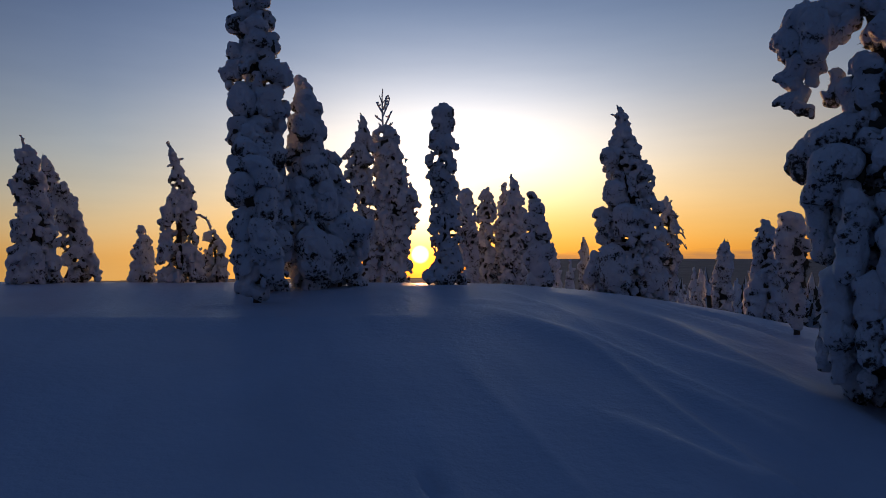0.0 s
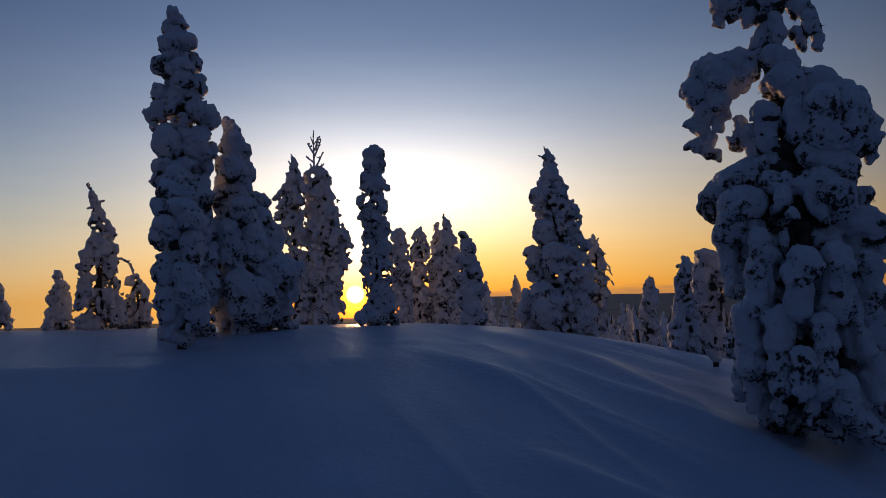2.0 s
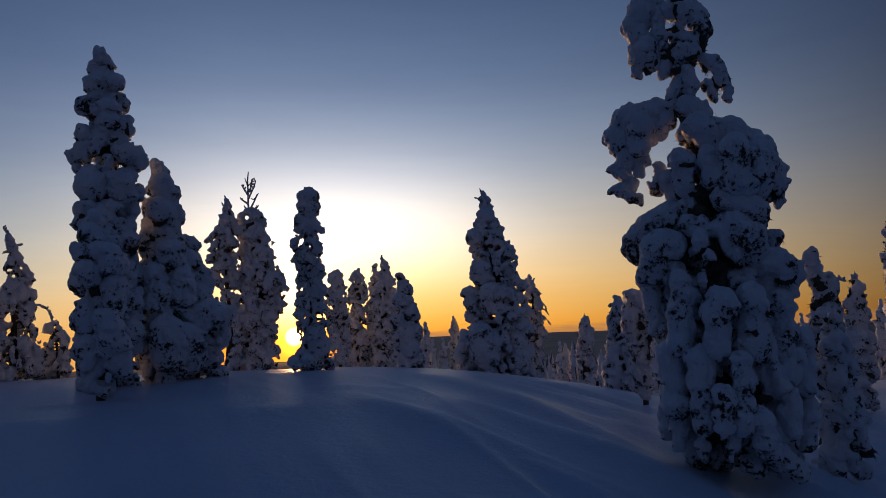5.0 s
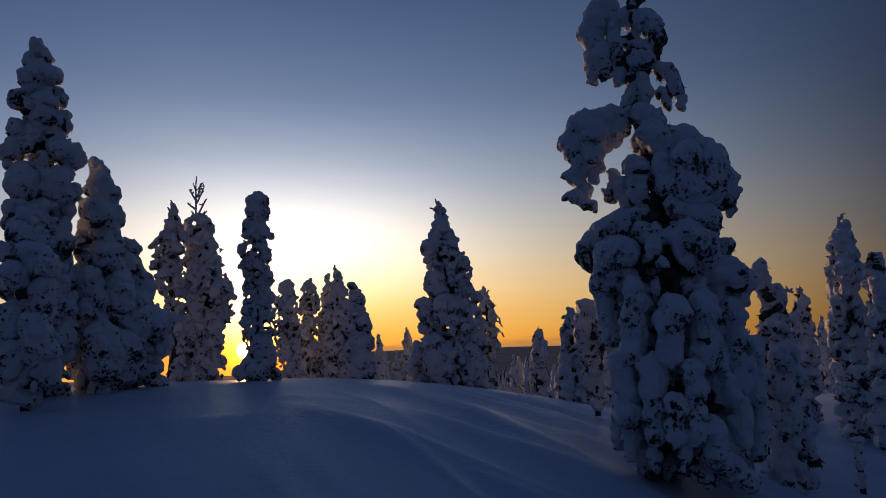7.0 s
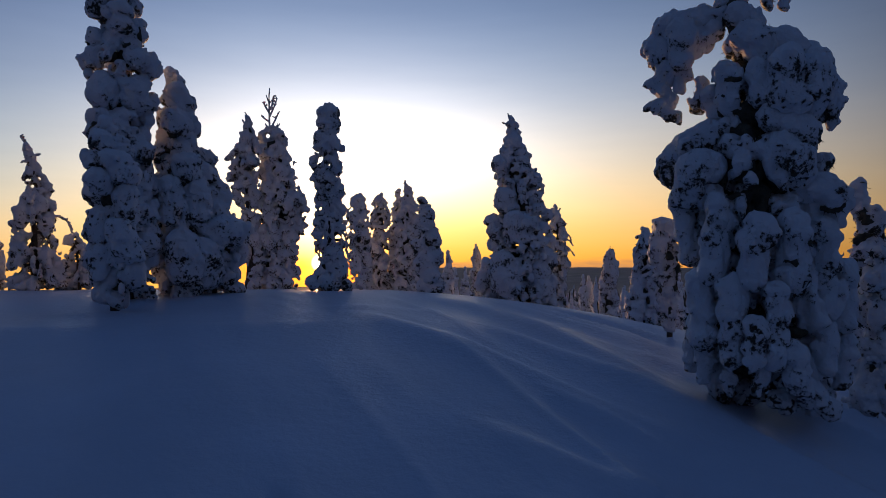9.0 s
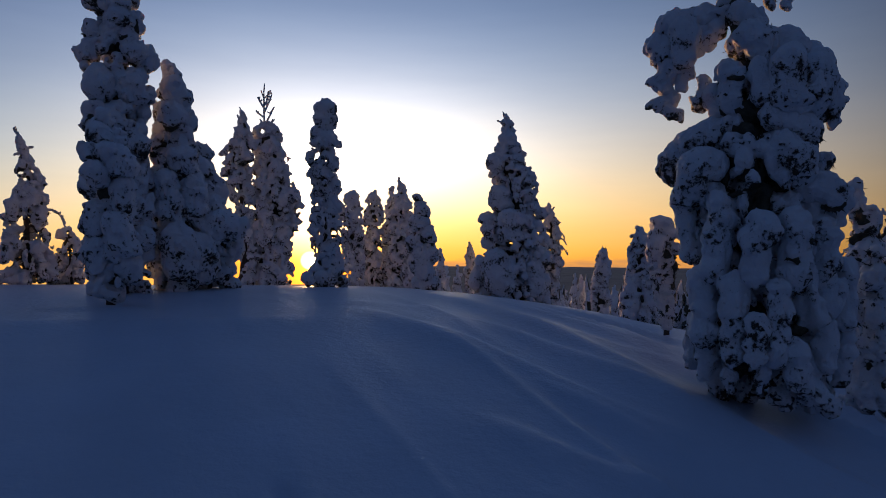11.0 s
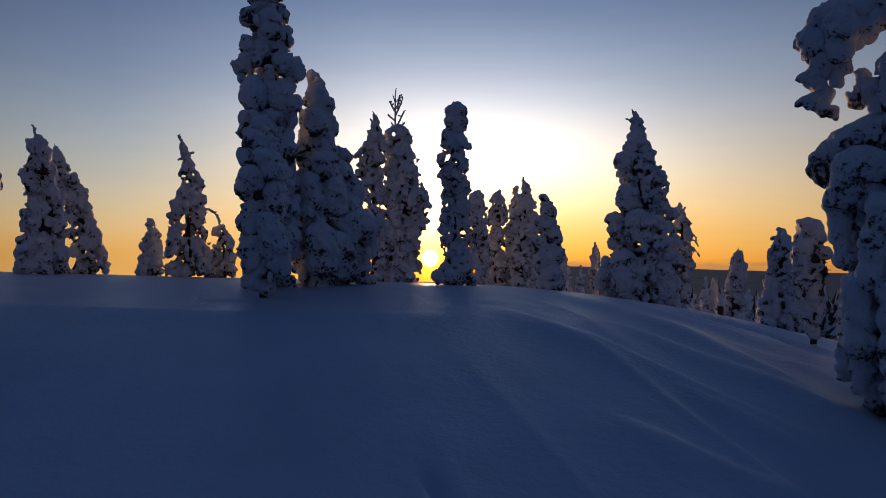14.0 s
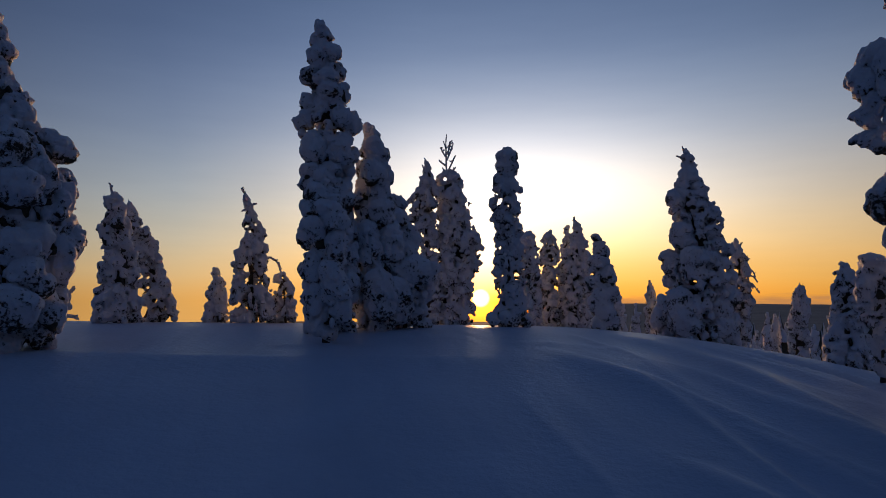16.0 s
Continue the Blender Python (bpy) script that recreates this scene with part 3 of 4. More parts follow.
# ---- woods further down ----
def make_far_trees():
    """Hundreds of small snowy conifers on the slope and in the valley, too far to tell apart."""
    rng = np.random.RandomState(91)
    v, f, slots, n = [], [], [], 0
    spots = []
    for _ in range(6500):
        r = 70 * (900 / 70) ** (rng.rand() ** 0.8)
        a = math.radians(rng.uniform(4.5, 58) if rng.rand() < 0.6 else rng.uniform(4.5, 30))
        spots.append((r * math.sin(a), r * math.cos(a)))
    for x, y in spots:
        r = math.hypot(x, y)
        hgt = rng.uniform(1.4, 3.2) if r < 60 else rng.uniform(2.5, 7)
        g = float(ground(x, y))
        sides = 7
        for tier in range(6):
            lo_z, hi_z = hgt * (0.03 + 0.145 * tier), hgt * (0.26 + 0.15 * tier)
            w = hgt * 0.24 * (1 - 0.14 * tier) * rng.uniform(0.75, 1.2)
            ring = [(x + w * rng.uniform(0.5, 1.35) * math.cos(6.283 * k / sides), y + w * rng.uniform(0.5, 1.35) * math.sin(6.283 * k / sides),
                     g + lo_z + rng.uniform(-0.05, 0.05) * hgt) for k in range(sides)]
            v += ring + [(x, y, g + min(hi_z, hgt))]
            f += [(n + k, n + (k + 1) % sides, n + sides) for k in range(sides)]
            slots += [int(rng.rand() < 0.4) for _ in range(sides)]
            n += sides + 1
    ob = new("far_trees", mesh_from("far_trees", v, f, [SNOW_CLUMP, NEEDLES], False, slots))
    tagged(ob, "dim snow-dusted conifer woods far down the valley", "trees", kind="stuff")


make_far_trees()


# ---- the trees on and round the crest ----


snow_tree("snowy_spruce", "tall spruce heaped with thick rounded blue snow clumps", -5.48, 6.6,
          [(4.54, 0.2, 0.01), (4.41, 0.23, 0.03), (4.3, 0.3, 0.06), (4.19, 0.31, 0.1), (4.07, 0.3, 0.12), (3.97, 0.32, 0.08), (3.82, 0.27, 0.08), (3.73, 0.31, 0.17), (3.65, 0.45, 0.28), (3.56, 0.47, 0.32), (3.46, 0.45, 0.25), (3.33, 0.53, 0.37), (3.24, 0.57, 0.56), (3.14, 0.61, 0.71), (3.04, 0.6, 0.73), (2.93, 0.58, 0.62), (2.82, 0.59, 0.69), (2.64, 0.63, 0.78), (2.48, 0.67, 0.73), (2.35, 0.66, 0.69), (2.24, 0.66, 0.76), (2.09, 0.67, 0.87), (1.98, 0.66, 0.88), (1.89, 0.64, 0.78), (1.77, 0.61, 0.67), (1.48, 0.62, 0.71), (1.3, 0.61, 0.76), (1.13, 0.55, 0.72)],
          11, clump=0.15, fill=0.95, cell=0.018, core=0.72, knobs=0.8, grain=0.9, rough=1.0, bald=-0.02, hang=0.95, melt=0.08,
          twigs=[(0.73, 1.55, 0.79, 1.6), (0.76, 1.57, 0.78, 1.62), (0.73, 1.3, 0.84, 1.26), (0.72, 2.33, 0.81, 2.31), (0.73, 2.24, 0.81, 2.22)],
          holes=[(0.57, 2.31, 0.032, 0.025)],
          boughs=[(-0.1, 4.19, 0.01, 4.15, 0.124, 0.113, 0), (-0.12, 4.33, -0.04, 4.31, 0.101, 0.079, 0), (0.02, 3.62, 0.23, 3.65, 0.124, 0.096, 0), (0.38, 3.27, 0.61, 3.19, 0.127, 0.127, 0), (0.21, 3.35, 0.27, 3.14, 0.079, 0.102, -0.1), (0.55, 3.13, 0.65, 3.09, 0.129, 0.094, 0), (0.33, 2.86, 0.46, 2.7, 0.144, 0.144, -0.3), (0.61, 2.88, 0.68, 2.82, 0.088, 0.07, 0), (0.65, 2.69, 0.74, 2.69, 0.082, 0.053, 0), (0.63, 2.53, 0.7, 2.49, 0.082, 0.058, 0), (0.45, 2.49, 0.5, 2.34, 0.09, 0.079, -0.2), (0.12, 2.69, 0.23, 2.55, 0.202, 0.181, -0.5), (0.11, 3.12, 0.07, 2.91, 0.173, 0.151, -0.4), (0.73, 2.22, 0.79, 2.06, 0.117, 0.1, 0), (0.64, 2.14, 0.66, 1.95, 0.104, 0.092, -0.1), (0.36, 2.14, 0.39, 1.96, 0.11, 0.121, -0.3), (0.15, 2.11, 0.21, 1.94, 0.18, 0.159, -0.5), (0.24, 1.77, 0.42, 1.6, 0.181, 0.149, -0.5), (0.62, 1.55, 0.67, 1.39, 0.116, 0.081, 0), (0.13, 1.48, 0.28, 1.31, 0.207, 0.176, -0.6), (0.49, 1.39, 0.57, 1.25, 0.131, 0.109, -0.4)])
snow_tree("snowy_spruce", "narrow spruce plastered with lumpy frozen snow on the crest", -6.49, 10.64,
          [(3.42, 0.17, -0.1), (3.29, 0.16, -0.07), (3.2, 0.24, 0.03), (3.06, 0.25, 0.07), (2.92, 0.23, 0.13), (2.72, 0.34, 0.2), (2.54, 0.28, 0.25), (2.34, 0.3, 0.27), (2.16, 0.27, 0.33), (1.97, 0.31, 0.38), (1.78, 0.35, 0.38), (1.59, 0.36, 0.37), (1.35, 0.37, 0.43), (1.12, 0.41, 0.48)],
          18, clump=0.1, fill=0.92, cell=0.022, core=0.3,
          twigs=[(-0.13, 3.25, -0.17, 3.42)],
          group="trees on the snow crest")
snow_tree("snowy_spruce", "leaning spruce with gaps between its snowy boughs", -6.51, 11.44,
          [(3.28, 0.3, -0.25), (3.19, 0.32, -0.19), (3.06, 0.31, -0.13), (2.96, 0.28, 0.0), (2.86, 0.25, -0.05), (2.71, 0.27, 0.12), (2.56, 0.24, 0.22), (2.41, 0.2, 0.2), (2.33, 0.14, 0.35), (2.16, 0.1, 0.37), (2.06, 0.07, 0.31), (1.96, 0.05, 0.47), (1.8, 0.03, 0.48), (1.6, 0.0, 0.56), (1.35, -0.03, 0.65), (1.11, -0.06, 0.69)],
          25, clump=0.09, fill=0.8, cell=0.023, core=0.18, inner=0.8,
          holes=[(0.1, 1.9, 0.051, 0.061), (0.23, 1.47, 0.081, 0.051), (-0.01, 1.8, 0.04, 0.061), (0.11, 1.7, 0.041, 0.041), (0.36, 1.3, 0.041, 0.031)],
          group="trees on the snow crest")
snow_tree("snowy_spruce", "slim spruce with thin crooked top and drooping snowy boughs", -4.57, 11.58,
          [(3.49, 0.18, -0.13), (3.4, 0.16, -0.08), (3.31, 0.18, -0.05), (3.21, 0.18, 0.04), (3.11, 0.14, 0.02), (3.03, 0.1, 0.09), (2.88, 0.19, 0.17), (2.78, 0.14, 0.25), (2.67, 0.18, 0.27), (2.57, 0.2, 0.27), (2.47, 0.23, 0.31), (2.32, 0.29, 0.31), (2.16, 0.35, 0.34), (2.01, 0.31, 0.37), (1.81, 0.33, 0.35), (1.61, 0.35, 0.4), (1.36, 0.34, 0.46), (1.11, 0.38, 0.51)],
          32, clump=0.088, fill=0.85, cell=0.022, core=0.15, inner=0.8,
          twigs=[(0.26, 2.26, 0.38, 2.24), (0.38, 2.24, 0.49, 2.14), (0.49, 2.14, 0.53, 2.0), (-0.1, 3.37, -0.19, 3.49), (-0.11, 3.11, -0.17, 3.08), (-0.06, 3.19, 0.07, 3.22), (0.02, 1.99, -0.21, 1.85)],
          holes=[(-0.09, 2.04, 0.091, 0.091), (-0.06, 1.83, 0.071, 0.06), (-0.19, 1.41, 0.04, 0.08), (-0.17, 1.71, 0.04, 0.04), (-0.01, 2.72, 0.041, 0.051), (-0.08, 2.82, 0.041, 0.03), (0.13, 1.81, 0.041, 0.041)],
          group="trees on the snow crest")
snow_tree("snowy_sapling", "small snow-bent sapling beside a slim spruce", -4.04, 12.09,
          [(2.01, 0.15, -0.05), (1.88, 0.28, 0.07), (1.72, 0.28, 0.16), (1.51, 0.29, 0.2), (1.1, 0.3, 0.23)],
          39, clump=0.08, fill=0.7, cell=0.022, core=0.25,
          holes=[(-0.06, 1.63, 0.042, 0.042), (-0.14, 1.75, 0.042, 0.031)],
          group="trees on the snow crest")
snow_tree("snowy_sapling", "short snow-covered young spruce on the crest", -5.26, 11.84,
          [(2.09, 0.11, 0.01), (2.0, 0.13, 0.05), (1.87, 0.13, 0.09), (1.76, 0.17, 0.14), (1.61, 0.24, 0.17), (1.45, 0.19, 0.2), (1.25, 0.28, 0.24), (1.09, 0.32, 0.3)],
          46, clump=0.075, fill=0.8, cell=0.022, core=0.36,
          group="trees on the snow crest")
snow_tree("snowy_spruce", "very tall narrow spruce with ball-shaped snow clumps", -2.45, 9.22,
          [(5.51, 0.27, -0.21), (5.47, 0.29, -0.18), (5.41, 0.29, -0.14), (5.32, 0.35, -0.13), (5.28, 0.37, -0.11), (5.21, 0.34, -0.08), (5.13, 0.35, -0.03), (5.02, 0.38, 0.02), (4.94, 0.37, -0.01), (4.86, 0.31, -0.04), (4.78, 0.45, 0.05), (4.66, 0.47, 0.08), (4.56, 0.38, 0.15), (4.48, 0.32, 0.19), (4.42, 0.41, 0.16), (4.32, 0.43, 0.16), (4.23, 0.4, 0.16), (4.16, 0.48, 0.27), (4.06, 0.5, 0.31), (3.95, 0.47, 0.33), (3.83, 0.46, 0.23), (3.75, 0.39, 0.23), (3.64, 0.43, 0.27), (3.49, 0.47, 0.31), (3.34, 0.46, 0.32), (3.15, 0.46, 0.33), (2.97, 0.43, 0.36), (2.67, 0.49, 0.37), (2.45, 0.5, 0.37), (2.23, 0.41, 0.37), (1.8, 0.45, 0.36), (1.12, 0.44, 0.36)],
          53, clump=0.12, fill=0.8, cell=0.019, core=0.3, gap=1.0,
          holes=[(-0.2, 4.18, 0.052, 0.134), (-0.23, 5.26, 0.03, 0.03), (-0.23, 4.95, 0.03, 0.037), (-0.25, 4.77, 0.03, 0.03), (-0.18, 3.91, 0.044, 0.052), (-0.06, 3.87, 0.045, 0.06), (0.06, 3.91, 0.052, 0.045)],
          boughs=[(-0.25, 5.48, -0.22, 5.37, 0.062, 0.09, 0), (-0.31, 5.28, -0.29, 5.22, 0.076, 0.076, 0), (-0.15, 5.32, -0.11, 5.25, 0.063, 0.063, 0), (-0.26, 4.99, -0.3, 4.95, 0.137, 0.103, -0.05), (-0.08, 5.07, -0.05, 5.0, 0.124, 0.103, -0.1), (-0.4, 4.72, -0.39, 4.64, 0.116, 0.116, 0), (0.01, 4.82, 0.04, 4.73, 0.097, 0.084, 0), (-0.13, 4.66, -0.09, 4.4, 0.136, 0.15, -0.15), (0.08, 4.51, 0.11, 4.36, 0.103, 0.096, -0.1), (-0.38, 4.33, -0.38, 4.25, 0.109, 0.109, 0), (0.02, 4.37, 0.04, 4.14, 0.116, 0.096, -0.1), (-0.44, 4.05, -0.45, 3.99, 0.128, 0.108, 0), (0.22, 4.05, 0.25, 3.96, 0.125, 0.097, -0.05), (-0.48, 3.85, -0.44, 3.83, 0.06, 0.06, 0), (-0.29, 3.68, -0.31, 3.49, 0.16, 0.174, -0.1), (0.06, 3.69, 0.08, 3.47, 0.149, 0.149, -0.15), (0.25, 3.62, 0.27, 3.51, 0.083, 0.069, 0), (-0.35, 3.3, -0.36, 3.12, 0.145, 0.132, -0.15)],
          group="trees on the snow crest")
snow_tree("snowy_spruce", "shorter snow-wrapped spruce standing before the tallest one", -2.19, 7.94,
          [(3.08, 0.16, -0.07), (2.99, 0.18, -0.03), (2.9, 0.22, 0.03), (2.74, 0.24, 0.09), (2.58, 0.26, 0.15), (2.45, 0.27, 0.18), (2.33, 0.26, 0.2), (2.23, 0.19, 0.16), (2.14, 0.18, 0.21), (1.98, 0.21, 0.24), (1.8, 0.24, 0.22), (1.64, 0.28, 0.3), (1.46, 0.27, 0.34), (1.3, 0.23, 0.3), (1.18, 0.19, 0.16), (1.1, 0.14, 0.01), (1.02, 0.12, -0.03)],
          60, clump=0.12, fill=0.95, cell=0.017, core=0.35, melt=0.09,
          boughs=[(-0.12, 3.03, -0.13, 2.93, 0.058, 0.081, 0), (-0.15, 2.82, -0.12, 2.72, 0.103, 0.114, -0.1), (0.04, 2.76, 0.07, 2.63, 0.075, 0.092, -0.1), (-0.2, 2.63, -0.21, 2.53, 0.091, 0.091, -0.1), (-0.03, 2.56, 0.11, 2.4, 0.158, 0.136, -0.2), (-0.19, 2.37, -0.16, 2.28, 0.123, 0.101, -0.2), (0.08, 2.25, 0.09, 2.01, 0.125, 0.114, -0.15), (-0.16, 2.01, -0.18, 1.77, 0.101, 0.113, -0.1), (0.04, 1.82, 0.1, 1.58, 0.135, 0.146, -0.2), (-0.17, 1.59, -0.16, 1.38, 0.122, 0.089, -0.15), (0.19, 1.45, 0.17, 1.3, 0.125, 0.091, -0.1)],
          group="trees on the snow crest")
snow_tree("snowy_spruce", "narrow round-topped spruce buried in smooth snow", -1.97, 9.64,
          [(4.13, 0.14, -0.05), (4.04, 0.15, -0.01), (3.98, 0.15, 0.06), (3.89, 0.14, 0.05), (3.84, 0.16, 0.1), (3.74, 0.18, 0.17), (3.63, 0.19, 0.2), (3.51, 0.23, 0.24), (3.41, 0.25, 0.26), (3.27, 0.28, 0.25), (3.07, 0.32, 0.24), (2.87, 0.33, 0.3), (2.56, 0.34, 0.42), (2.25, 0.35, 0.42), (1.94, 0.33, 0.45), (1.48, 0.32, 0.47), (1.09, 0.29, 0.43)],
          67, clump=0.13, fill=0.97, cell=0.019, core=0.4, melt=0.09,
          boughs=[(-0.09, 4.08, -0.08, 4.02, 0.058, 0.065, 0), (-0.03, 3.96, 0.01, 3.93, 0.073, 0.058, 0), (-0.04, 3.78, 0.02, 3.64, 0.115, 0.143, -0.1), (0.12, 3.71, 0.13, 3.57, 0.087, 0.095, 0), (-0.05, 3.43, -0.01, 3.28, 0.142, 0.156, -0.15), (0.18, 3.42, 0.18, 3.29, 0.094, 0.094, 0), (0.1, 2.85, 0.18, 2.66, 0.17, 0.17, -0.15), (-0.07, 2.54, -0.03, 2.24, 0.153, 0.139, -0.2), (0.29, 2.47, 0.29, 2.16, 0.157, 0.157, -0.1), (0.08, 1.78, 0.13, 1.34, 0.207, 0.22, -0.25)],
          group="trees on the snow crest")
snow_tree("snowy_spruce", "low broad tree wholly buried in bulging snow", -1.57, 10.01,
          [(3.08, 0.2, -0.07), (3.01, 0.23, 0.03), (2.92, 0.22, 0.04), (2.79, 0.23, -0.01), (2.63, 0.25, 0.02), (2.59, 0.23, 0.15), (2.47, 0.22, 0.22), (2.31, 0.22, 0.25), (2.18, 0.24, 0.31), (2.06, 0.24, 0.39), (1.94, 0.26, 0.47), (1.82, 0.27, 0.48), (1.7, 0.27, 0.45), (1.54, 0.26, 0.41), (1.31, 0.23, 0.38), (1.13, 0.19, 0.35)],
          74, clump=0.15, fill=0.97, cell=0.019, core=0.4, melt=0.09,
          holes=[(-0.07, 2.27, 0.032, 0.024)],
          boughs=[(-0.14, 3.0, -0.05, 2.95, 0.104, 0.104, 0), (-0.15, 2.79, -0.12, 2.63, 0.163, 0.133, -0.05), (0.06, 2.51, 0.11, 2.43, 0.149, 0.134, 0), (-0.02, 2.3, 0.02, 2.26, 0.133, 0.133, -0.05), (0.03, 1.98, 0.29, 1.89, 0.218, 0.203, -0.2), (0.33, 1.82, 0.35, 1.61, 0.134, 0.105, 0), (-0.12, 1.63, -0.08, 1.32, 0.228, 0.214, -0.3), (0.26, 1.38, 0.24, 1.22, 0.104, 0.074, 0)],
          group="trees on the snow crest")
snow_tree("snowy_spruce", "thin spruce with many gaps lit by the sun behind", -1.76, 14.83,
          [(4.68, 0.06, -0.01), (4.53, 0.11, 0.07), (4.37, 0.13, 0.1), (4.25, 0.15, 0.15), (4.06, 0.23, 0.2), (3.87, 0.34, 0.26), (3.71, 0.47, 0.29), (3.57, 0.37, 0.26), (3.32, 0.46, 0.26), (3.08, 0.32, 0.26), (2.84, 0.19, 0.2), (2.36, 0.14, 0.26), (1.64, 0.09, 0.32), (0.99, 0.06, 0.33)],
          81, clump=0.095, fill=0.75, cell=0.027, core=0.2, inner=0.8,
          twigs=[(-0.04, 4.53, -0.05, 4.69), (-0.06, 4.46, -0.12, 4.55)],
          holes=[(-0.21, 3.57, 0.048, 0.072), (-0.03, 3.69, 0.036, 0.036), (-0.01, 3.3, 0.061, 0.061), (-0.0, 2.78, 0.06, 0.084), (0.02, 2.42, 0.06, 0.06), (0.13, 1.73, 0.048, 0.072), (0.09, 2.66, 0.036, 0.048), (-0.1, 2.96, 0.036, 0.096)],
          boughs=[(-0.17, 4.0, -0.42, 3.71, 0.078, 0.056, 0), (-0.12, 3.57, -0.39, 3.32, 0.089, 0.067, 0), (-0.06, 4.24, -0.14, 4.08, 0.067, 0.067, 0), (-0.17, 3.23, -0.28, 2.99, 0.078, 0.067, 0), (0.11, 4.09, 0.22, 3.88, 0.079, 0.067, 0)],
          group="trees on the snow crest")
snow_tree("snowy_spruce", "dense snowy spruce with a bare forked twig top", -1.32, 15.17,
          [(4.47, 0.16, 0.14), (4.37, 0.3, 0.3), (4.18, 0.32, 0.39), (3.99, 0.34, 0.42), (3.8, 0.3, 0.52), (3.61, 0.27, 0.53), (3.36, 0.27, 0.59), (3.11, 0.34, 0.67), (2.86, 0.37, 0.81), (2.61, 0.36, 0.84), (2.3, 0.39, 0.71), (1.99, 0.41, 0.64), (1.62, 0.44, 0.59), (0.96, 0.49, 0.63)],
          88, clump=0.105, fill=0.95, cell=0.027, core=0.36,
          twigs=[(-0.04, 4.42, -0.06, 5.16), (-0.04, 4.73, 0.11, 5.12), (-0.06, 4.82, -0.18, 5.03), (-0.04, 4.6, -0.21, 4.72), (0.01, 4.52, 0.14, 4.82), (-0.01, 4.88, 0.03, 5.17), (-0.06, 4.47, -0.13, 4.55), (0.03, 4.45, 0.16, 4.55)],
          holes=[(-0.07, 4.27, 0.063, 0.063), (0.05, 4.14, 0.038, 0.038), (0.69, 2.6, 0.038, 0.075), (0.64, 2.1, 0.037, 0.062)],
          group="trees on the snow crest")
snow_tree("snow_column_tree", "column-like tree with a rounded snow head beside the sun", -0.0, 10.72,
          [(3.98, 0.03, 0.04), (3.91, 0.09, 0.13), (3.82, 0.13, 0.18), (3.68, 0.13, 0.18), (3.59, 0.08, 0.15), (3.52, 0.19, 0.13), (3.41, 0.24, 0.17), (3.31, 0.23, 0.23), (3.25, 0.21, 0.25), (3.18, 0.28, 0.17), (3.04, 0.27, 0.18), (2.91, 0.28, 0.23), (2.77, 0.23, 0.26), (2.65, 0.2, 0.28), (2.55, 0.2, 0.22), (2.41, 0.2, 0.26), (2.28, 0.18, 0.29), (2.1, 0.22, 0.32), (1.92, 0.25, 0.32), (1.75, 0.22, 0.3), (1.57, 0.17, 0.32), (1.39, 0.2, 0.33), (1.26, 0.27, 0.35), (1.14, 0.36, 0.37)],
          95, clump=0.08, fill=0.85, cell=0.018, core=0.2, gap=1.1, inner=0.7,
          twigs=[(0.23, 2.41, 0.34, 2.2), (0.34, 2.2, 0.45, 1.95), (0.45, 1.95, 0.37, 1.82), (0.37, 1.82, 0.28, 1.72), (0.2, 2.02, 0.3, 1.81), (0.28, 1.72, 0.33, 1.51)],
          holes=[(-0.11, 3.08, 0.054, 0.099), (0.03, 3.01, 0.036, 0.045), (0.02, 2.07, 0.027, 0.089), (0.14, 1.9, 0.062, 0.08), (0.25, 1.95, 0.045, 0.053), (-0.26, 1.55, 0.114, 0.088), (-0.12, 1.68, 0.044, 0.123), (0.04, 1.36, 0.044, 0.026), (-0.06, 1.93, 0.027, 0.035)],
          boughs=[(0.02, 3.87, 0.02, 3.67, 0.134, 0.159, 0), (0.02, 3.92, 0.02, 3.81, 0.092, 0.134, 0.03), (-0.0, 3.62, -0.01, 3.51, 0.116, 0.116, 0), (-0.11, 3.43, -0.07, 3.31, 0.116, 0.133, 0), (0.04, 3.41, 0.06, 3.31, 0.108, 0.108, 0), (0.18, 3.3, 0.21, 3.27, 0.058, 0.05, 0), (-0.23, 3.11, -0.21, 3.0, 0.066, 0.074, 0), (0.12, 3.07, 0.14, 2.95, 0.075, 0.083, 0), (-0.1, 2.86, 0.03, 2.77, 0.148, 0.148, 0), (0.12, 2.72, 0.14, 2.59, 0.115, 0.099, 0), (-0.1, 2.55, -0.01, 2.59, 0.098, 0.098, 0), (0.07, 2.37, 0.11, 2.23, 0.131, 0.115, 0), (-0.1, 2.19, -0.11, 2.01, 0.098, 0.098, 0), (0.11, 1.7, 0.15, 1.39, 0.13, 0.162, -0.05), (-0.02, 1.23, 0.1, 1.18, 0.145, 0.161, -0.05), (-0.22, 1.23, 0.28, 1.18, 0.097, 0.097, 0)],
          group="trees on the snow crest")
snow_tree("snowy_spruce", "small open-crowned snowy tree beyond the crest", 0.65, 18.91,
          [(3.4, 0.21, 0.19), (3.26, 0.24, 0.26), (3.13, 0.19, 0.29), (2.9, 0.3, 0.29), (2.5, 0.35, 0.34), (2.03, 0.28, 0.36), (0.79, 0.22, 0.41)],
          102, clump=0.11, fill=0.8, cell=0.034, core=0.25,
          holes=[(-0.13, 2.43, 0.063, 0.094), (0.04, 2.94, 0.047, 0.047), (0.16, 2.73, 0.047, 0.063), (-0.09, 2.82, 0.032, 0.047)],
          group="young trees beyond the crest")
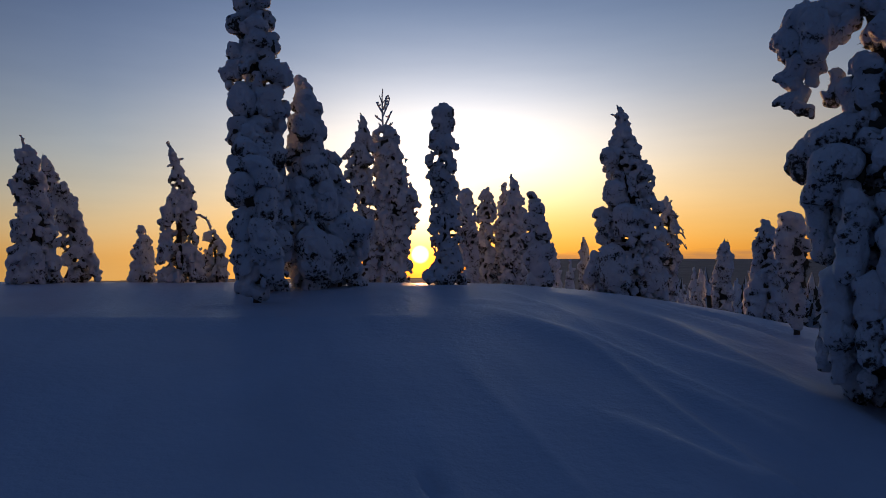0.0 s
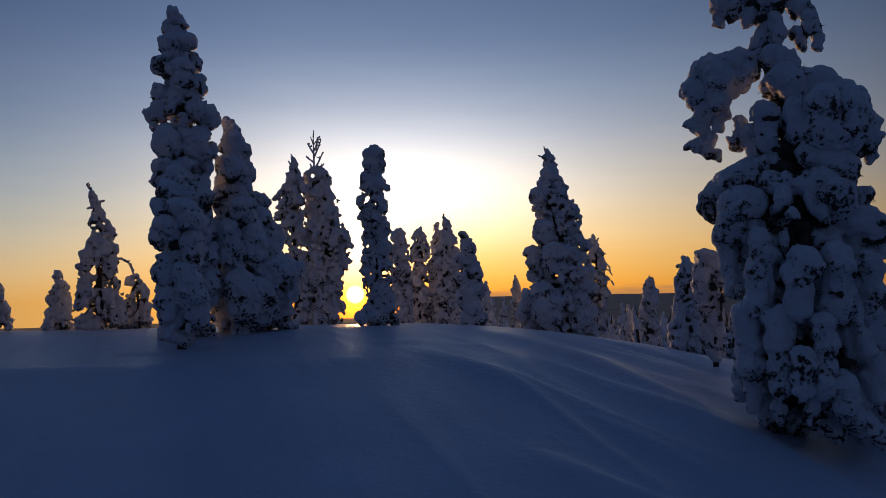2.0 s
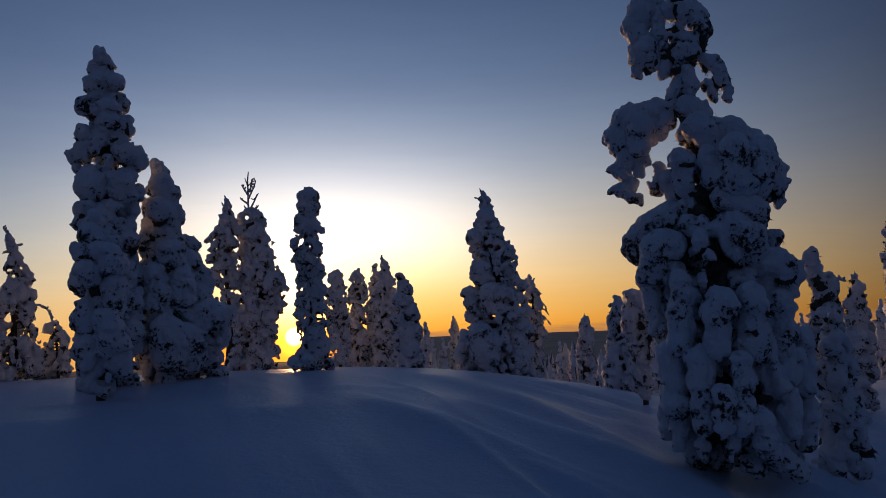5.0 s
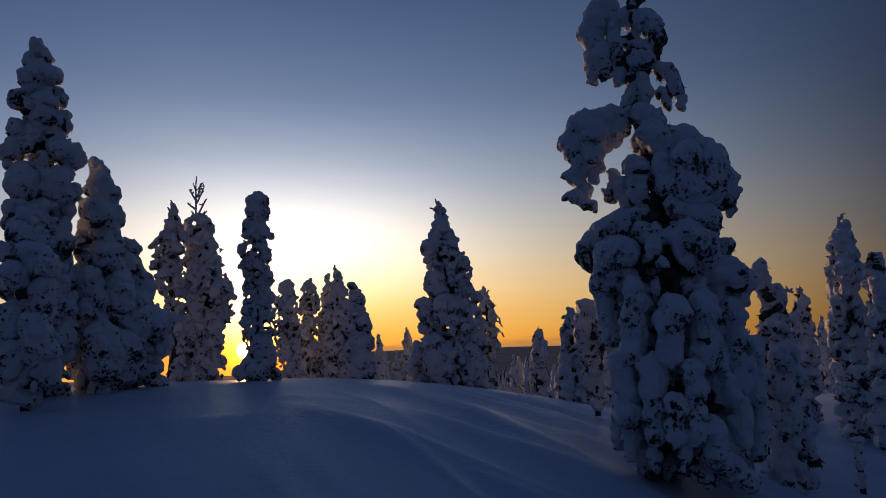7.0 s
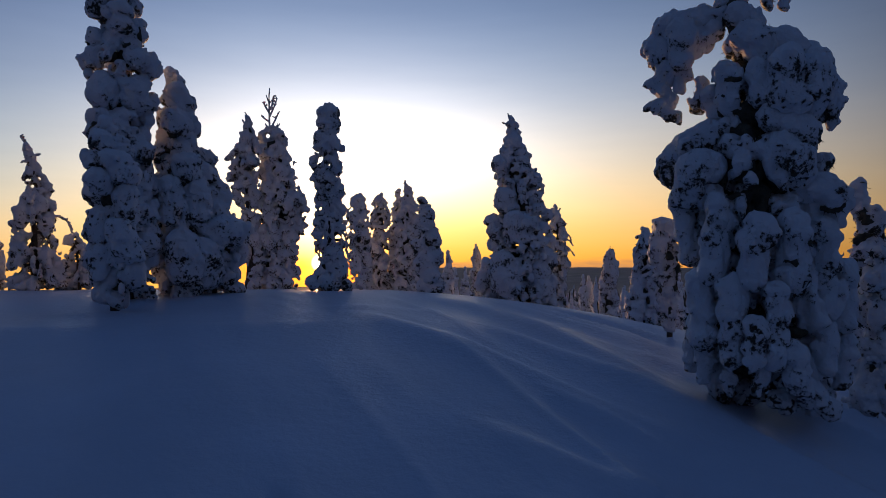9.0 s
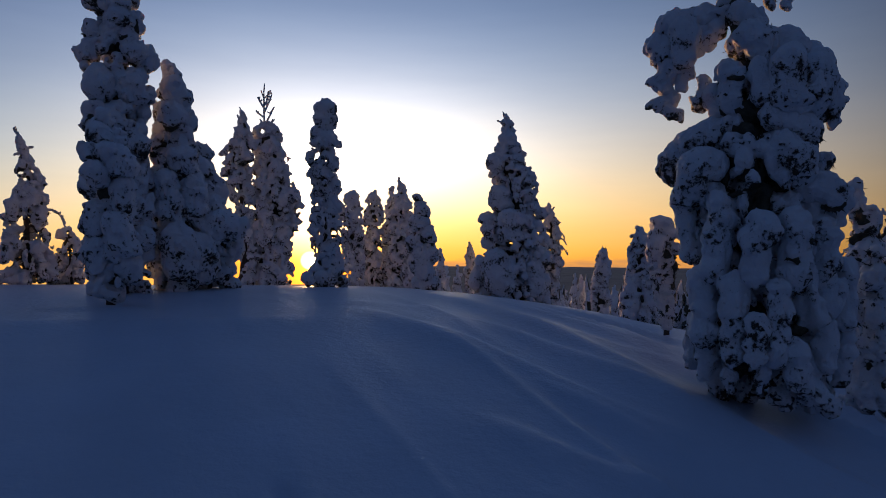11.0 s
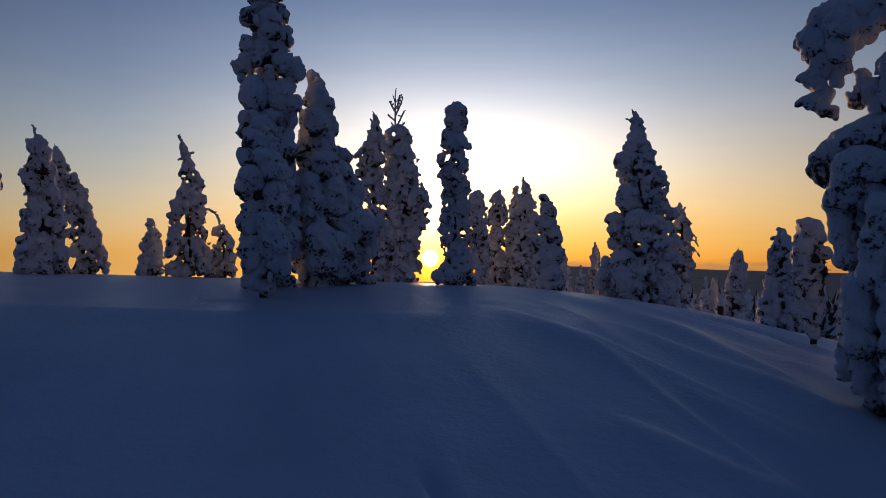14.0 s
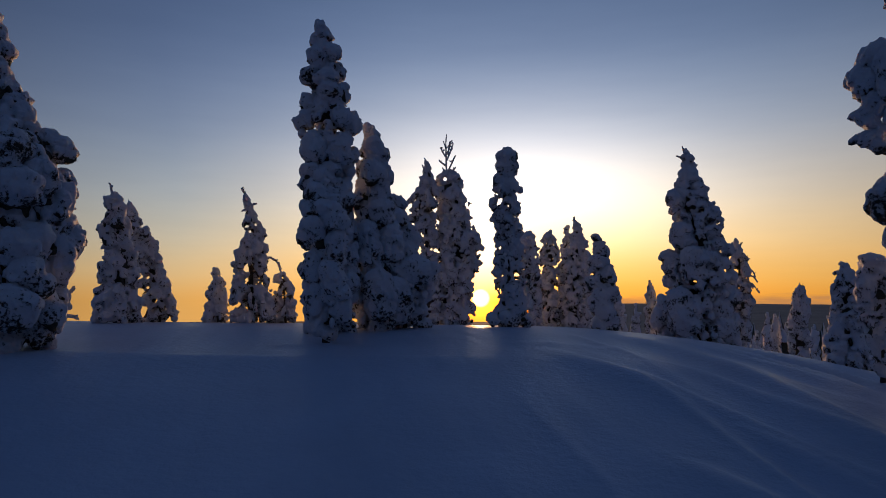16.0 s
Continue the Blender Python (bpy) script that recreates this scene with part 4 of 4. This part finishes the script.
snow_tree("snowy_spruce", "small snowy tree with ragged top beyond the crest", 1.17, 19.89,
          [(3.59, -0.05, 0.13), (3.47, 0.1, 0.27), (3.37, 0.15, 0.36), (3.12, 0.15, 0.44), (2.7, 0.27, 0.52), (2.21, 0.28, 0.46), (0.73, 0.24, 0.39)],
          109, clump=0.1, fill=0.75, cell=0.034, core=0.25,
          holes=[(-0.07, 2.54, 0.083, 0.066), (0.11, 3.0, 0.05, 0.05), (0.23, 2.5, 0.067, 0.067), (0.04, 3.21, 0.05, 0.05)],
          group="young trees beyond the crest")
snow_tree("snowy_spruce", "pointed young spruce dusted with lumpy snow", 2.05, 19.81,
          [(4.04, 0.06, -0.01), (3.86, 0.09, 0.06), (3.72, 0.11, 0.17), (3.6, 0.13, 0.2), (3.35, 0.24, 0.3), (3.18, 0.18, 0.36), (3.01, 0.36, 0.39), (2.51, 0.49, 0.43), (1.85, 0.53, 0.42), (0.71, 0.66, 0.39)],
          116, clump=0.11, fill=0.85, cell=0.035, core=0.36,
          group="young trees beyond the crest")
snow_tree("snowy_spruce", "thin young spruce close beside a pointed one", 1.78, 20.44,
          [(3.81, -0.04, 0.11), (3.69, 0.03, 0.18), (3.55, 0.02, 0.19), (3.33, 0.12, 0.22), (2.55, 0.21, 0.25), (0.69, 0.3, 0.29)],
          123, clump=0.1, fill=0.75, cell=0.036, core=0.25,
          group="young trees beyond the crest")
snow_tree("snow_column_tree", "small tree reshaped by snow into stacked balls", 1.92, 13.28,
          [(2.84, 0.21, -0.13), (2.75, 0.25, -0.1), (2.64, 0.23, 0.02), (2.58, 0.19, -0.05), (2.47, 0.24, 0.08), (2.39, 0.28, 0.06), (2.28, 0.35, 0.13), (2.13, 0.33, 0.18), (2.01, 0.27, 0.2), (1.9, 0.34, 0.23), (1.76, 0.39, 0.26), (1.64, 0.33, 0.28), (1.51, 0.26, 0.25), (1.23, 0.23, 0.21), (1.12, 0.24, 0.32), (0.96, 0.27, 0.35)],
          130, clump=0.085, fill=0.7, cell=0.022, core=0.3, inner=0.6, gap=1.3, knobs=0.3, grain=0.8, rough=0.7,
          holes=[(-0.08, 1.97, 0.023, 0.023), (0.08, 1.97, 0.034, 0.023)],
          boughs=[(-0.18, 2.78, -0.17, 2.72, 0.073, 0.073, 0), (-0.15, 2.64, -0.03, 2.63, 0.052, 0.052, 0), (-0.09, 2.49, -0.06, 2.43, 0.135, 0.125, 0), (-0.21, 2.28, -0.09, 2.24, 0.145, 0.177, 0), (0.01, 2.12, 0.07, 1.95, 0.135, 0.145, 0), (-0.22, 1.83, -0.19, 1.72, 0.145, 0.134, 0), (0.08, 1.73, 0.11, 1.56, 0.155, 0.145, 0), (-0.12, 1.46, -0.01, 1.34, 0.185, 0.205, -0.05), (-0.05, 1.07, 0.15, 1.01, 0.185, 0.164, 0)],
          group="trees on the snow crest")
snow_tree("snowy_spruce", "broad cone-shaped spruce with heavy snowy boughs", 4.31, 16.36,
          [(5.2, 0.08, 0.05), (5.02, 0.1, 0.17), (4.8, 0.15, 0.26), (4.58, 0.2, 0.35), (4.36, 0.23, 0.43), (4.14, 0.38, 0.51), (4.0, 0.45, 0.58), (3.78, 0.47, 0.72), (3.55, 0.36, 0.81), (3.34, 0.31, 0.86), (3.12, 0.41, 0.92), (2.83, 0.38, 1.02), (2.55, 0.53, 1.05), (2.27, 0.58, 1.07), (1.98, 0.52, 1.09), (1.78, 0.69, 1.11), (1.57, 0.81, 1.1), (1.15, 0.71, 1.14), (0.66, 0.76, 1.11)],
          137, clump=0.125, fill=0.9, cell=0.028, core=0.36,
          twigs=[(-0.11, 5.0, -0.2, 5.03), (-0.02, 5.1, -0.05, 5.23)],
          holes=[(0.14, 1.99, 0.085, 0.085), (0.79, 2.23, 0.057, 0.071), (-0.01, 3.64, 0.072, 0.043), (0.34, 3.66, 0.072, 0.072), (0.42, 3.43, 0.057, 0.057)],
          boughs=[(0.07, 4.56, 0.15, 4.38, 0.172, 0.185, -0.1), (-0.27, 4.0, -0.17, 3.88, 0.184, 0.211, -0.1), (0.22, 4.05, 0.33, 3.9, 0.184, 0.184, -0.1), (0.6, 3.68, 0.66, 3.46, 0.132, 0.132, 0), (-0.15, 3.25, -0.07, 2.97, 0.233, 0.259, -0.3), (-0.37, 2.57, -0.42, 2.29, 0.182, 0.182, -0.1), (0.1, 2.53, 0.18, 2.18, 0.281, 0.255, -0.4), (-0.19, 1.58, -0.08, 1.03, 0.328, 0.328, -0.5), (0.65, 1.41, 0.74, 0.86, 0.279, 0.254, -0.3), (-0.59, 1.45, -0.67, 0.91, 0.18, 0.18, -0.2)],
          group="trees on the snow crest")
snow_tree("snowy_spruce", "spruce with brown needle tips behind a broad one", 5.83, 17.36,
          [(3.09, 0.12, 0.03), (2.9, 0.16, 0.08), (2.75, 0.2, 0.16), (2.44, 0.28, 0.27), (2.21, 0.29, 0.33), (1.98, 0.27, 0.3), (1.76, 0.28, 0.35), (1.38, 0.24, 0.3), (0.49, 0.21, 0.16)],
          144, clump=0.085, fill=0.75, cell=0.03, core=0.25,
          twigs=[(-0.01, 2.9, 0.08, 2.99), (0.1, 2.67, 0.22, 2.58), (0.19, 2.36, 0.37, 2.15), (0.19, 2.21, 0.41, 2.01), (0.1, 2.06, 0.3, 1.85), (0.17, 1.98, 0.44, 1.74), (-0.08, 2.98, -0.03, 3.06)],
          holes=[(-0.07, 2.29, 0.061, 0.076), (0.01, 1.91, 0.046, 0.061)],
          group="young trees beyond the crest")
young_tree = snow_tree("snowy_sapling", "thin snow-covered sapling beside the broad spruce", 3.65, 17.54,
          [(2.08, 0.0, 0.08), (1.83, 0.05, 0.16), (1.46, 0.14, 0.19), (0.72, 0.11, 0.16)],
          151, clump=0.09, fill=0.8, cell=0.038, core=0.36,
          group="young trees beyond the crest")
small_tree = snow_tree("snowy_sapling", "tiny snowy sapling further down the slope", 4.8, 25.47,
          [(1.47, 0.04, 0.08), (0.99, 0.15, 0.17), (0.37, 0.24, 0.24)],
          158, clump=0.145, fill=0.8, cell=0.055, core=0.36,
          group="young trees beyond the crest")
slope_tree = snow_tree("snowy_spruce", "small dark snowy spruce down the slope", 8.28, 20.28,
          [(1.81, -0.02, 0.12), (1.45, 0.06, 0.25), (0.8, 0.17, 0.3), (-0.09, 0.23, 0.32)],
          165, clump=0.162, fill=0.85, cell=0.046, core=0.36,
          group="young trees beyond the crest")
snow_tree("snowy_spruce", "pointed snowy spruce down the slope", 8.16, 19.25,
          [(2.11, 0.11, -0.04), (1.9, 0.2, 0.03), (1.65, 0.29, 0.15), (1.31, 0.37, 0.16), (0.63, 0.45, 0.17), (0.22, 0.44, 0.14)],
          172, clump=0.12, fill=0.85, cell=0.036, core=0.36,
          group="young trees beyond the crest")
snow_tree("snowy_spruce", "rounded snowy spruce in blue shade down the slope", 6.01, 12.54,
          [(2.23, 0.03, 0.08), (2.09, 0.13, 0.15), (1.92, 0.2, 0.28), (1.7, 0.24, 0.39), (1.36, 0.31, 0.42), (0.92, 0.38, 0.42), (0.43, 0.39, 0.41)],
          179, clump=0.11, fill=0.9, cell=0.025, core=0.36,
          group="young trees beyond the crest")
snow_tree("snowy_sapling", "drooping snow-covered young tree behind the near one", 4.0, 7.62,
          [(2.03, 0.07, 0.0), (1.98, 0.16, 0.05), (1.91, 0.21, 0.08), (1.77, 0.23, 0.11), (1.6, 0.2, 0.13), (1.43, 0.15, 0.12), (1.32, 0.18, 0.11), (1.15, 0.1, 0.12), (1.02, 0.07, 0.11), (0.82, 0.06, 0.09)],
          186, clump=0.11, fill=1.0, cell=0.019, core=0.36)
snow_tree("bowed_snowy_spruce", "large bowed spruce with hanging domes of heavy snow", 3.33, 5.48,
          [(5.04, -0.18, 0.32), (4.6, -0.13, 0.27), (4.27, -0.11, 0.25), (3.94, -0.09, 0.22), (3.7, -0.08, 0.18), (3.5, -0.06, 0.34), (3.27, -0.08, 0.56), (3.04, -0.12, 0.71), (2.79, -0.06, 0.71), (2.64, 0.1, 0.73), (2.54, 0.18, 0.77), (2.44, 0.26, 0.77), (2.29, 0.32, 0.78), (2.19, 0.35, 0.83), (2.03, 0.31, 0.89), (1.88, 0.3, 0.88), (1.73, 0.27, 0.85), (1.58, 0.23, 0.84), (1.43, 0.22, 0.89), (1.24, 0.2, 0.93), (1.05, 0.23, 0.93), (0.85, 0.23, 0.91), (0.67, 0.21, 0.91), (0.52, 0.13, 0.91), (0.41, -0.08, 0.9), (0.28, -0.46, 0.87)],
          193, clump=0.105, fill=0.9, cell=0.0155, core=0.74, knobs=1.0, limbs=14, grain=0.95, rough=1.0, bald=0.03, inner=0.6, hang=1.15, melt=0.08, sprays=9000,
          holes=[(0.22, 2.83, 0.036, 0.082), (-0.07, 3.17, 0.026, 0.084), (-0.18, 2.93, 0.042, 0.105), (0.09, 4.2, 0.026, 0.042), (0.32, 3.95, 0.016, 0.021)],
          boughs=[(-0.06, 4.65, -0.17, 4.52, 0.11, 0.121, 0), (-0.19, 4.46, -0.2, 4.3, 0.11, 0.105, 0), (-0.13, 4.17, -0.18, 4.08, 0.131, 0.115, 0), (-0.22, 4.01, -0.22, 3.92, 0.055, 0.038, 0), (-0.09, 4.09, -0.09, 3.98, 0.082, 0.054, 0), (0.1, 4.51, 0.29, 4.44, 0.087, 0.092, 0), (0.35, 4.39, 0.38, 4.24, 0.091, 0.075, 0), (0.38, 4.21, 0.34, 4.1, 0.053, 0.037, 0), (0.14, 4.23, 0.3, 4.15, 0.07, 0.086, 0), (0.18, 4.05, 0.29, 4.02, 0.085, 0.08, -0.05), (0.04, 4.0, 0.02, 3.89, 0.054, 0.054, 0), (0.14, 3.82, 0.1, 3.66, 0.07, 0.075, 0), (0.22, 3.87, 0.25, 3.69, 0.069, 0.063, -0.05), (0.35, 3.98, 0.47, 3.92, 0.053, 0.064, 0), (0.47, 3.89, 0.53, 3.72, 0.068, 0.058, 0), (0.54, 3.67, 0.55, 3.56, 0.042, 0.031, 0), (0.39, 3.75, 0.44, 3.58, 0.053, 0.032, 0), (0.11, 3.54, -0.14, 3.55, 0.08, 0.106, 0), (-0.18, 3.54, -0.4, 3.47, 0.119, 0.13, 0), (-0.44, 3.39, -0.42, 3.25, 0.12, 0.109, 0), (-0.25, 3.44, -0.26, 3.2, 0.128, 0.102, -0.1), (-0.32, 3.18, -0.43, 3.05, 0.092, 0.087, 0), (-0.51, 3.05, -0.39, 2.96, 0.049, 0.066, 0), (-0.24, 3.13, -0.28, 2.98, 0.065, 0.043, 0), (-0.35, 2.87, -0.46, 2.83, 0.07, 0.059, 0), (-0.52, 2.85, -0.32, 2.76, 0.044, 0.054, 0), (-0.29, 2.77, -0.28, 2.7, 0.038, 0.021, 0), (0.02, 3.47, -0.06, 3.32, 0.086, 0.064, 0), (-0.13, 3.43, -0.15, 3.29, 0.097, 0.065, 0), (0.07, 4.23, 0.01, 4.08, 0.065, 0.065, 0), (-0.01, 4.53, -0.01, 4.25, 0.077, 0.077, 0), (0.93, 1.42, 0.91, 1.0, 0.095, 0.103, -0.1), (0.93, 0.91, 0.88, 0.55, 0.077, 0.068, -0.1), (0.1, 3.03, 0.13, 2.74, 0.102, 0.113, -0.2), (-0.08, 2.99, -0.12, 2.8, 0.069, 0.074, 0), (-0.0, 2.87, 0.02, 2.71, 0.089, 0.078, -0.1), (0.18, 3.55, 0.28, 3.46, 0.084, 0.116, -0.05), (0.23, 3.33, 0.36, 3.19, 0.124, 0.124, -0.15), (0.4, 3.3, 0.6, 3.16, 0.103, 0.134, -0.05), (0.65, 3.15, 0.79, 3.0, 0.123, 0.133, 0), (0.81, 2.93, 0.86, 2.76, 0.121, 0.091, 0), (0.87, 2.71, 0.86, 2.57, 0.065, 0.045, 0), (0.72, 2.96, 0.71, 2.69, 0.138, 0.118, -0.2), (0.54, 2.98, 0.52, 2.69, 0.137, 0.127, -0.3), (0.34, 3.02, 0.36, 2.79, 0.09, 0.1, -0.25), (0.44, 2.63, 0.65, 2.5, 0.118, 0.118, -0.25), (0.73, 2.67, 0.8, 2.63, 0.061, 0.04, 0), (0.07, 2.55, -0.2, 2.42, 0.112, 0.153, -0.15), (-0.27, 2.38, -0.35, 2.22, 0.127, 0.095, -0.05), (-0.08, 2.23, -0.21, 2.03, 0.16, 0.13, -0.3), (-0.42, 2.38, -0.42, 2.23, 0.043, 0.048, 0), (0.8, 2.3, 0.75, 2.2, 0.07, 0.065, 0), (0.46, 2.35, 0.64, 2.17, 0.126, 0.126, -0.3), (0.64, 2.13, 0.85, 2.03, 0.117, 0.117, -0.15), (0.91, 2.05, 0.9, 1.84, 0.094, 0.079, 0), (-0.23, 1.99, -0.18, 1.5, 0.092, 0.092, -0.2), (0.03, 1.92, -0.01, 1.4, 0.103, 0.112, -0.5), (-0.09, 1.36, -0.08, 0.92, 0.104, 0.112, -0.45), (-0.16, 1.02, -0.2, 0.64, 0.067, 0.063, -0.2), (-0.09, 0.85, -0.08, 0.6, 0.077, 0.056, -0.4), (0.14, 1.27, 0.12, 0.77, 0.108, 0.091, -0.6), (0.29, 1.02, 0.27, 0.77, 0.088, 0.072, -0.7), (0.33, 1.8, 0.26, 1.36, 0.116, 0.099, -0.6), (0.56, 1.82, 0.56, 1.35, 0.116, 0.116, -0.5), (0.81, 1.68, 0.78, 1.17, 0.086, 0.103, -0.2), (0.43, 1.27, 0.41, 0.76, 0.089, 0.081, -0.65), (0.51, 0.86, 0.56, 0.58, 0.088, 0.088, -0.6), (0.76, 0.98, 0.77, 0.71, 0.075, 0.067, -0.3), (0.64, 0.56, 0.79, 0.4, 0.089, 0.069, -0.45), (0.33, 0.68, 0.29, 0.52, 0.056, 0.04, -0.6), (0.08, 0.62, 0.09, 0.5, 0.05, 0.037, -0.5)])
snow_tree("snowy_spruce", "slender knobbly snowy spruce in blue shade", 5.63, 6.81,
          [(2.53, -0.14, 0.19), (2.49, -0.09, 0.22), (2.42, -0.11, 0.19), (2.34, -0.06, 0.23), (2.25, -0.04, 0.24), (2.17, -0.04, 0.26), (2.08, -0.01, 0.28), (2.01, -0.02, 0.4), (1.92, -0.09, 0.35), (1.74, -0.04, 0.39), (1.55, 0.0, 0.42), (1.36, 0.04, 0.43), (1.05, 0.02, 0.43), (0.73, -0.01, 0.42), (0.37, -0.03, 0.41)],
          200, clump=0.085, fill=0.9, cell=0.018, core=0.36,
          twigs=[(0.3, 2.03, 0.44, 2.0)],
          group="young trees beyond the crest")
snow_tree("snow_column_tree", "twisted snow column with orange-lit edges", 4.82, 5.54,
          [(1.62, -0.02, 0.14), (1.57, 0.01, 0.13), (1.51, 0.03, 0.09), (1.45, -0.01, 0.13), (1.36, 0.06, 0.22), (1.31, 0.01, 0.22), (1.21, 0.07, 0.24), (1.1, 0.14, 0.24), (1.03, 0.13, 0.21), (0.95, 0.04, 0.16), (0.87, -0.03, 0.23), (0.8, 0.06, 0.27), (0.67, 0.11, 0.28), (0.47, 0.15, 0.28), (0.21, 0.18, 0.24)],
          207, clump=0.1, fill=0.9, cell=0.018, core=0.36,
          boughs=[(0.06, 1.59, 0.11, 1.58, 0.049, 0.039, 0), (0.0, 1.5, 0.05, 1.49, 0.039, 0.039, 0), (0.01, 1.37, 0.13, 1.39, 0.063, 0.058, 0), (-0.05, 1.1, 0.06, 1.13, 0.088, 0.088, 0), (-0.09, 1.04, -0.01, 0.96, 0.049, 0.044, 0), (-0.02, 0.75, 0.08, 0.7, 0.077, 0.096, -0.05), (0.08, 0.87, 0.14, 0.85, 0.048, 0.048, 0)])
snow_tree("snowy_spruce", "small snowy spruce among the trees down the slope", 9.04, 10.08,
          [(2.42, -0.16, 0.22), (2.02, -0.03, 0.35), (1.63, 0.05, 0.37), (0.87, 0.14, 0.38)],
          214, clump=0.128, fill=1.0, cell=0.028, core=0.36,
          group="young trees beyond the crest")
snow_tree("snowy_spruce", "tall dark snowy spruce down the slope", 8.64, 8.67,
          [(3.38, -0.19, 0.27), (3.12, -0.07, 0.35), (2.86, 0.03, 0.4), (2.51, 0.09, 0.45), (2.16, 0.09, 0.42), (1.81, 0.08, 0.43), (1.3, 0.13, 0.4), (0.79, 0.17, 0.38)],
          221, clump=0.116, fill=0.8, cell=0.025, core=0.36,
          group="young trees beyond the crest")
snow_tree("snowy_spruce", "snowy spruce leaning beside a tall dark one", 8.55, 8.05,
          [(2.76, -0.12, 0.25), (2.6, -0.06, 0.33), (2.27, 0.01, 0.37), (1.78, 0.01, 0.35), (1.3, 0.05, 0.34), (0.74, 0.11, 0.32)],
          228, clump=0.116, fill=0.85, cell=0.024, core=0.36,
          group="young trees beyond the crest")
snow_tree("snow_covered_stump", "small stump capped with a ball of snow", 6.02, 5.92,
          [(1.16, 0.0, 0.13), (1.01, 0.08, 0.16), (0.87, 0.09, 0.14), (0.75, 0.07, 0.09), (0.64, 0.07, 0.06)],
          235, clump=0.075, fill=1.0, cell=0.021, core=0.36)


# ---- more young trees scattered down the slope ----
def scatter_young():
    rng = random.Random(5)
    spots = []
    while len(spots) < 120:
        a, r = math.radians(rng.uniform(6, 46)), 21 * (95 / 21) ** rng.random()
        if all(math.hypot(r * math.sin(a) - x, r * math.cos(a) - y) > 1.6 for x, y in spots):
            spots.append((r * math.sin(a), r * math.cos(a)))
    for x, y in spots:
        size = rng.uniform(0.8, 1.5) * (1.1 if math.hypot(x, y) < 50 else 1.7)
        source = rng.choice([young_tree, small_tree, slope_tree])
        copy_thing(source, pose(x, y, float(ground(x, y)) - 0.05, 0, 0, rng.uniform(0, 360)) @ Matrix.Scale(size, 4))


scatter_young()
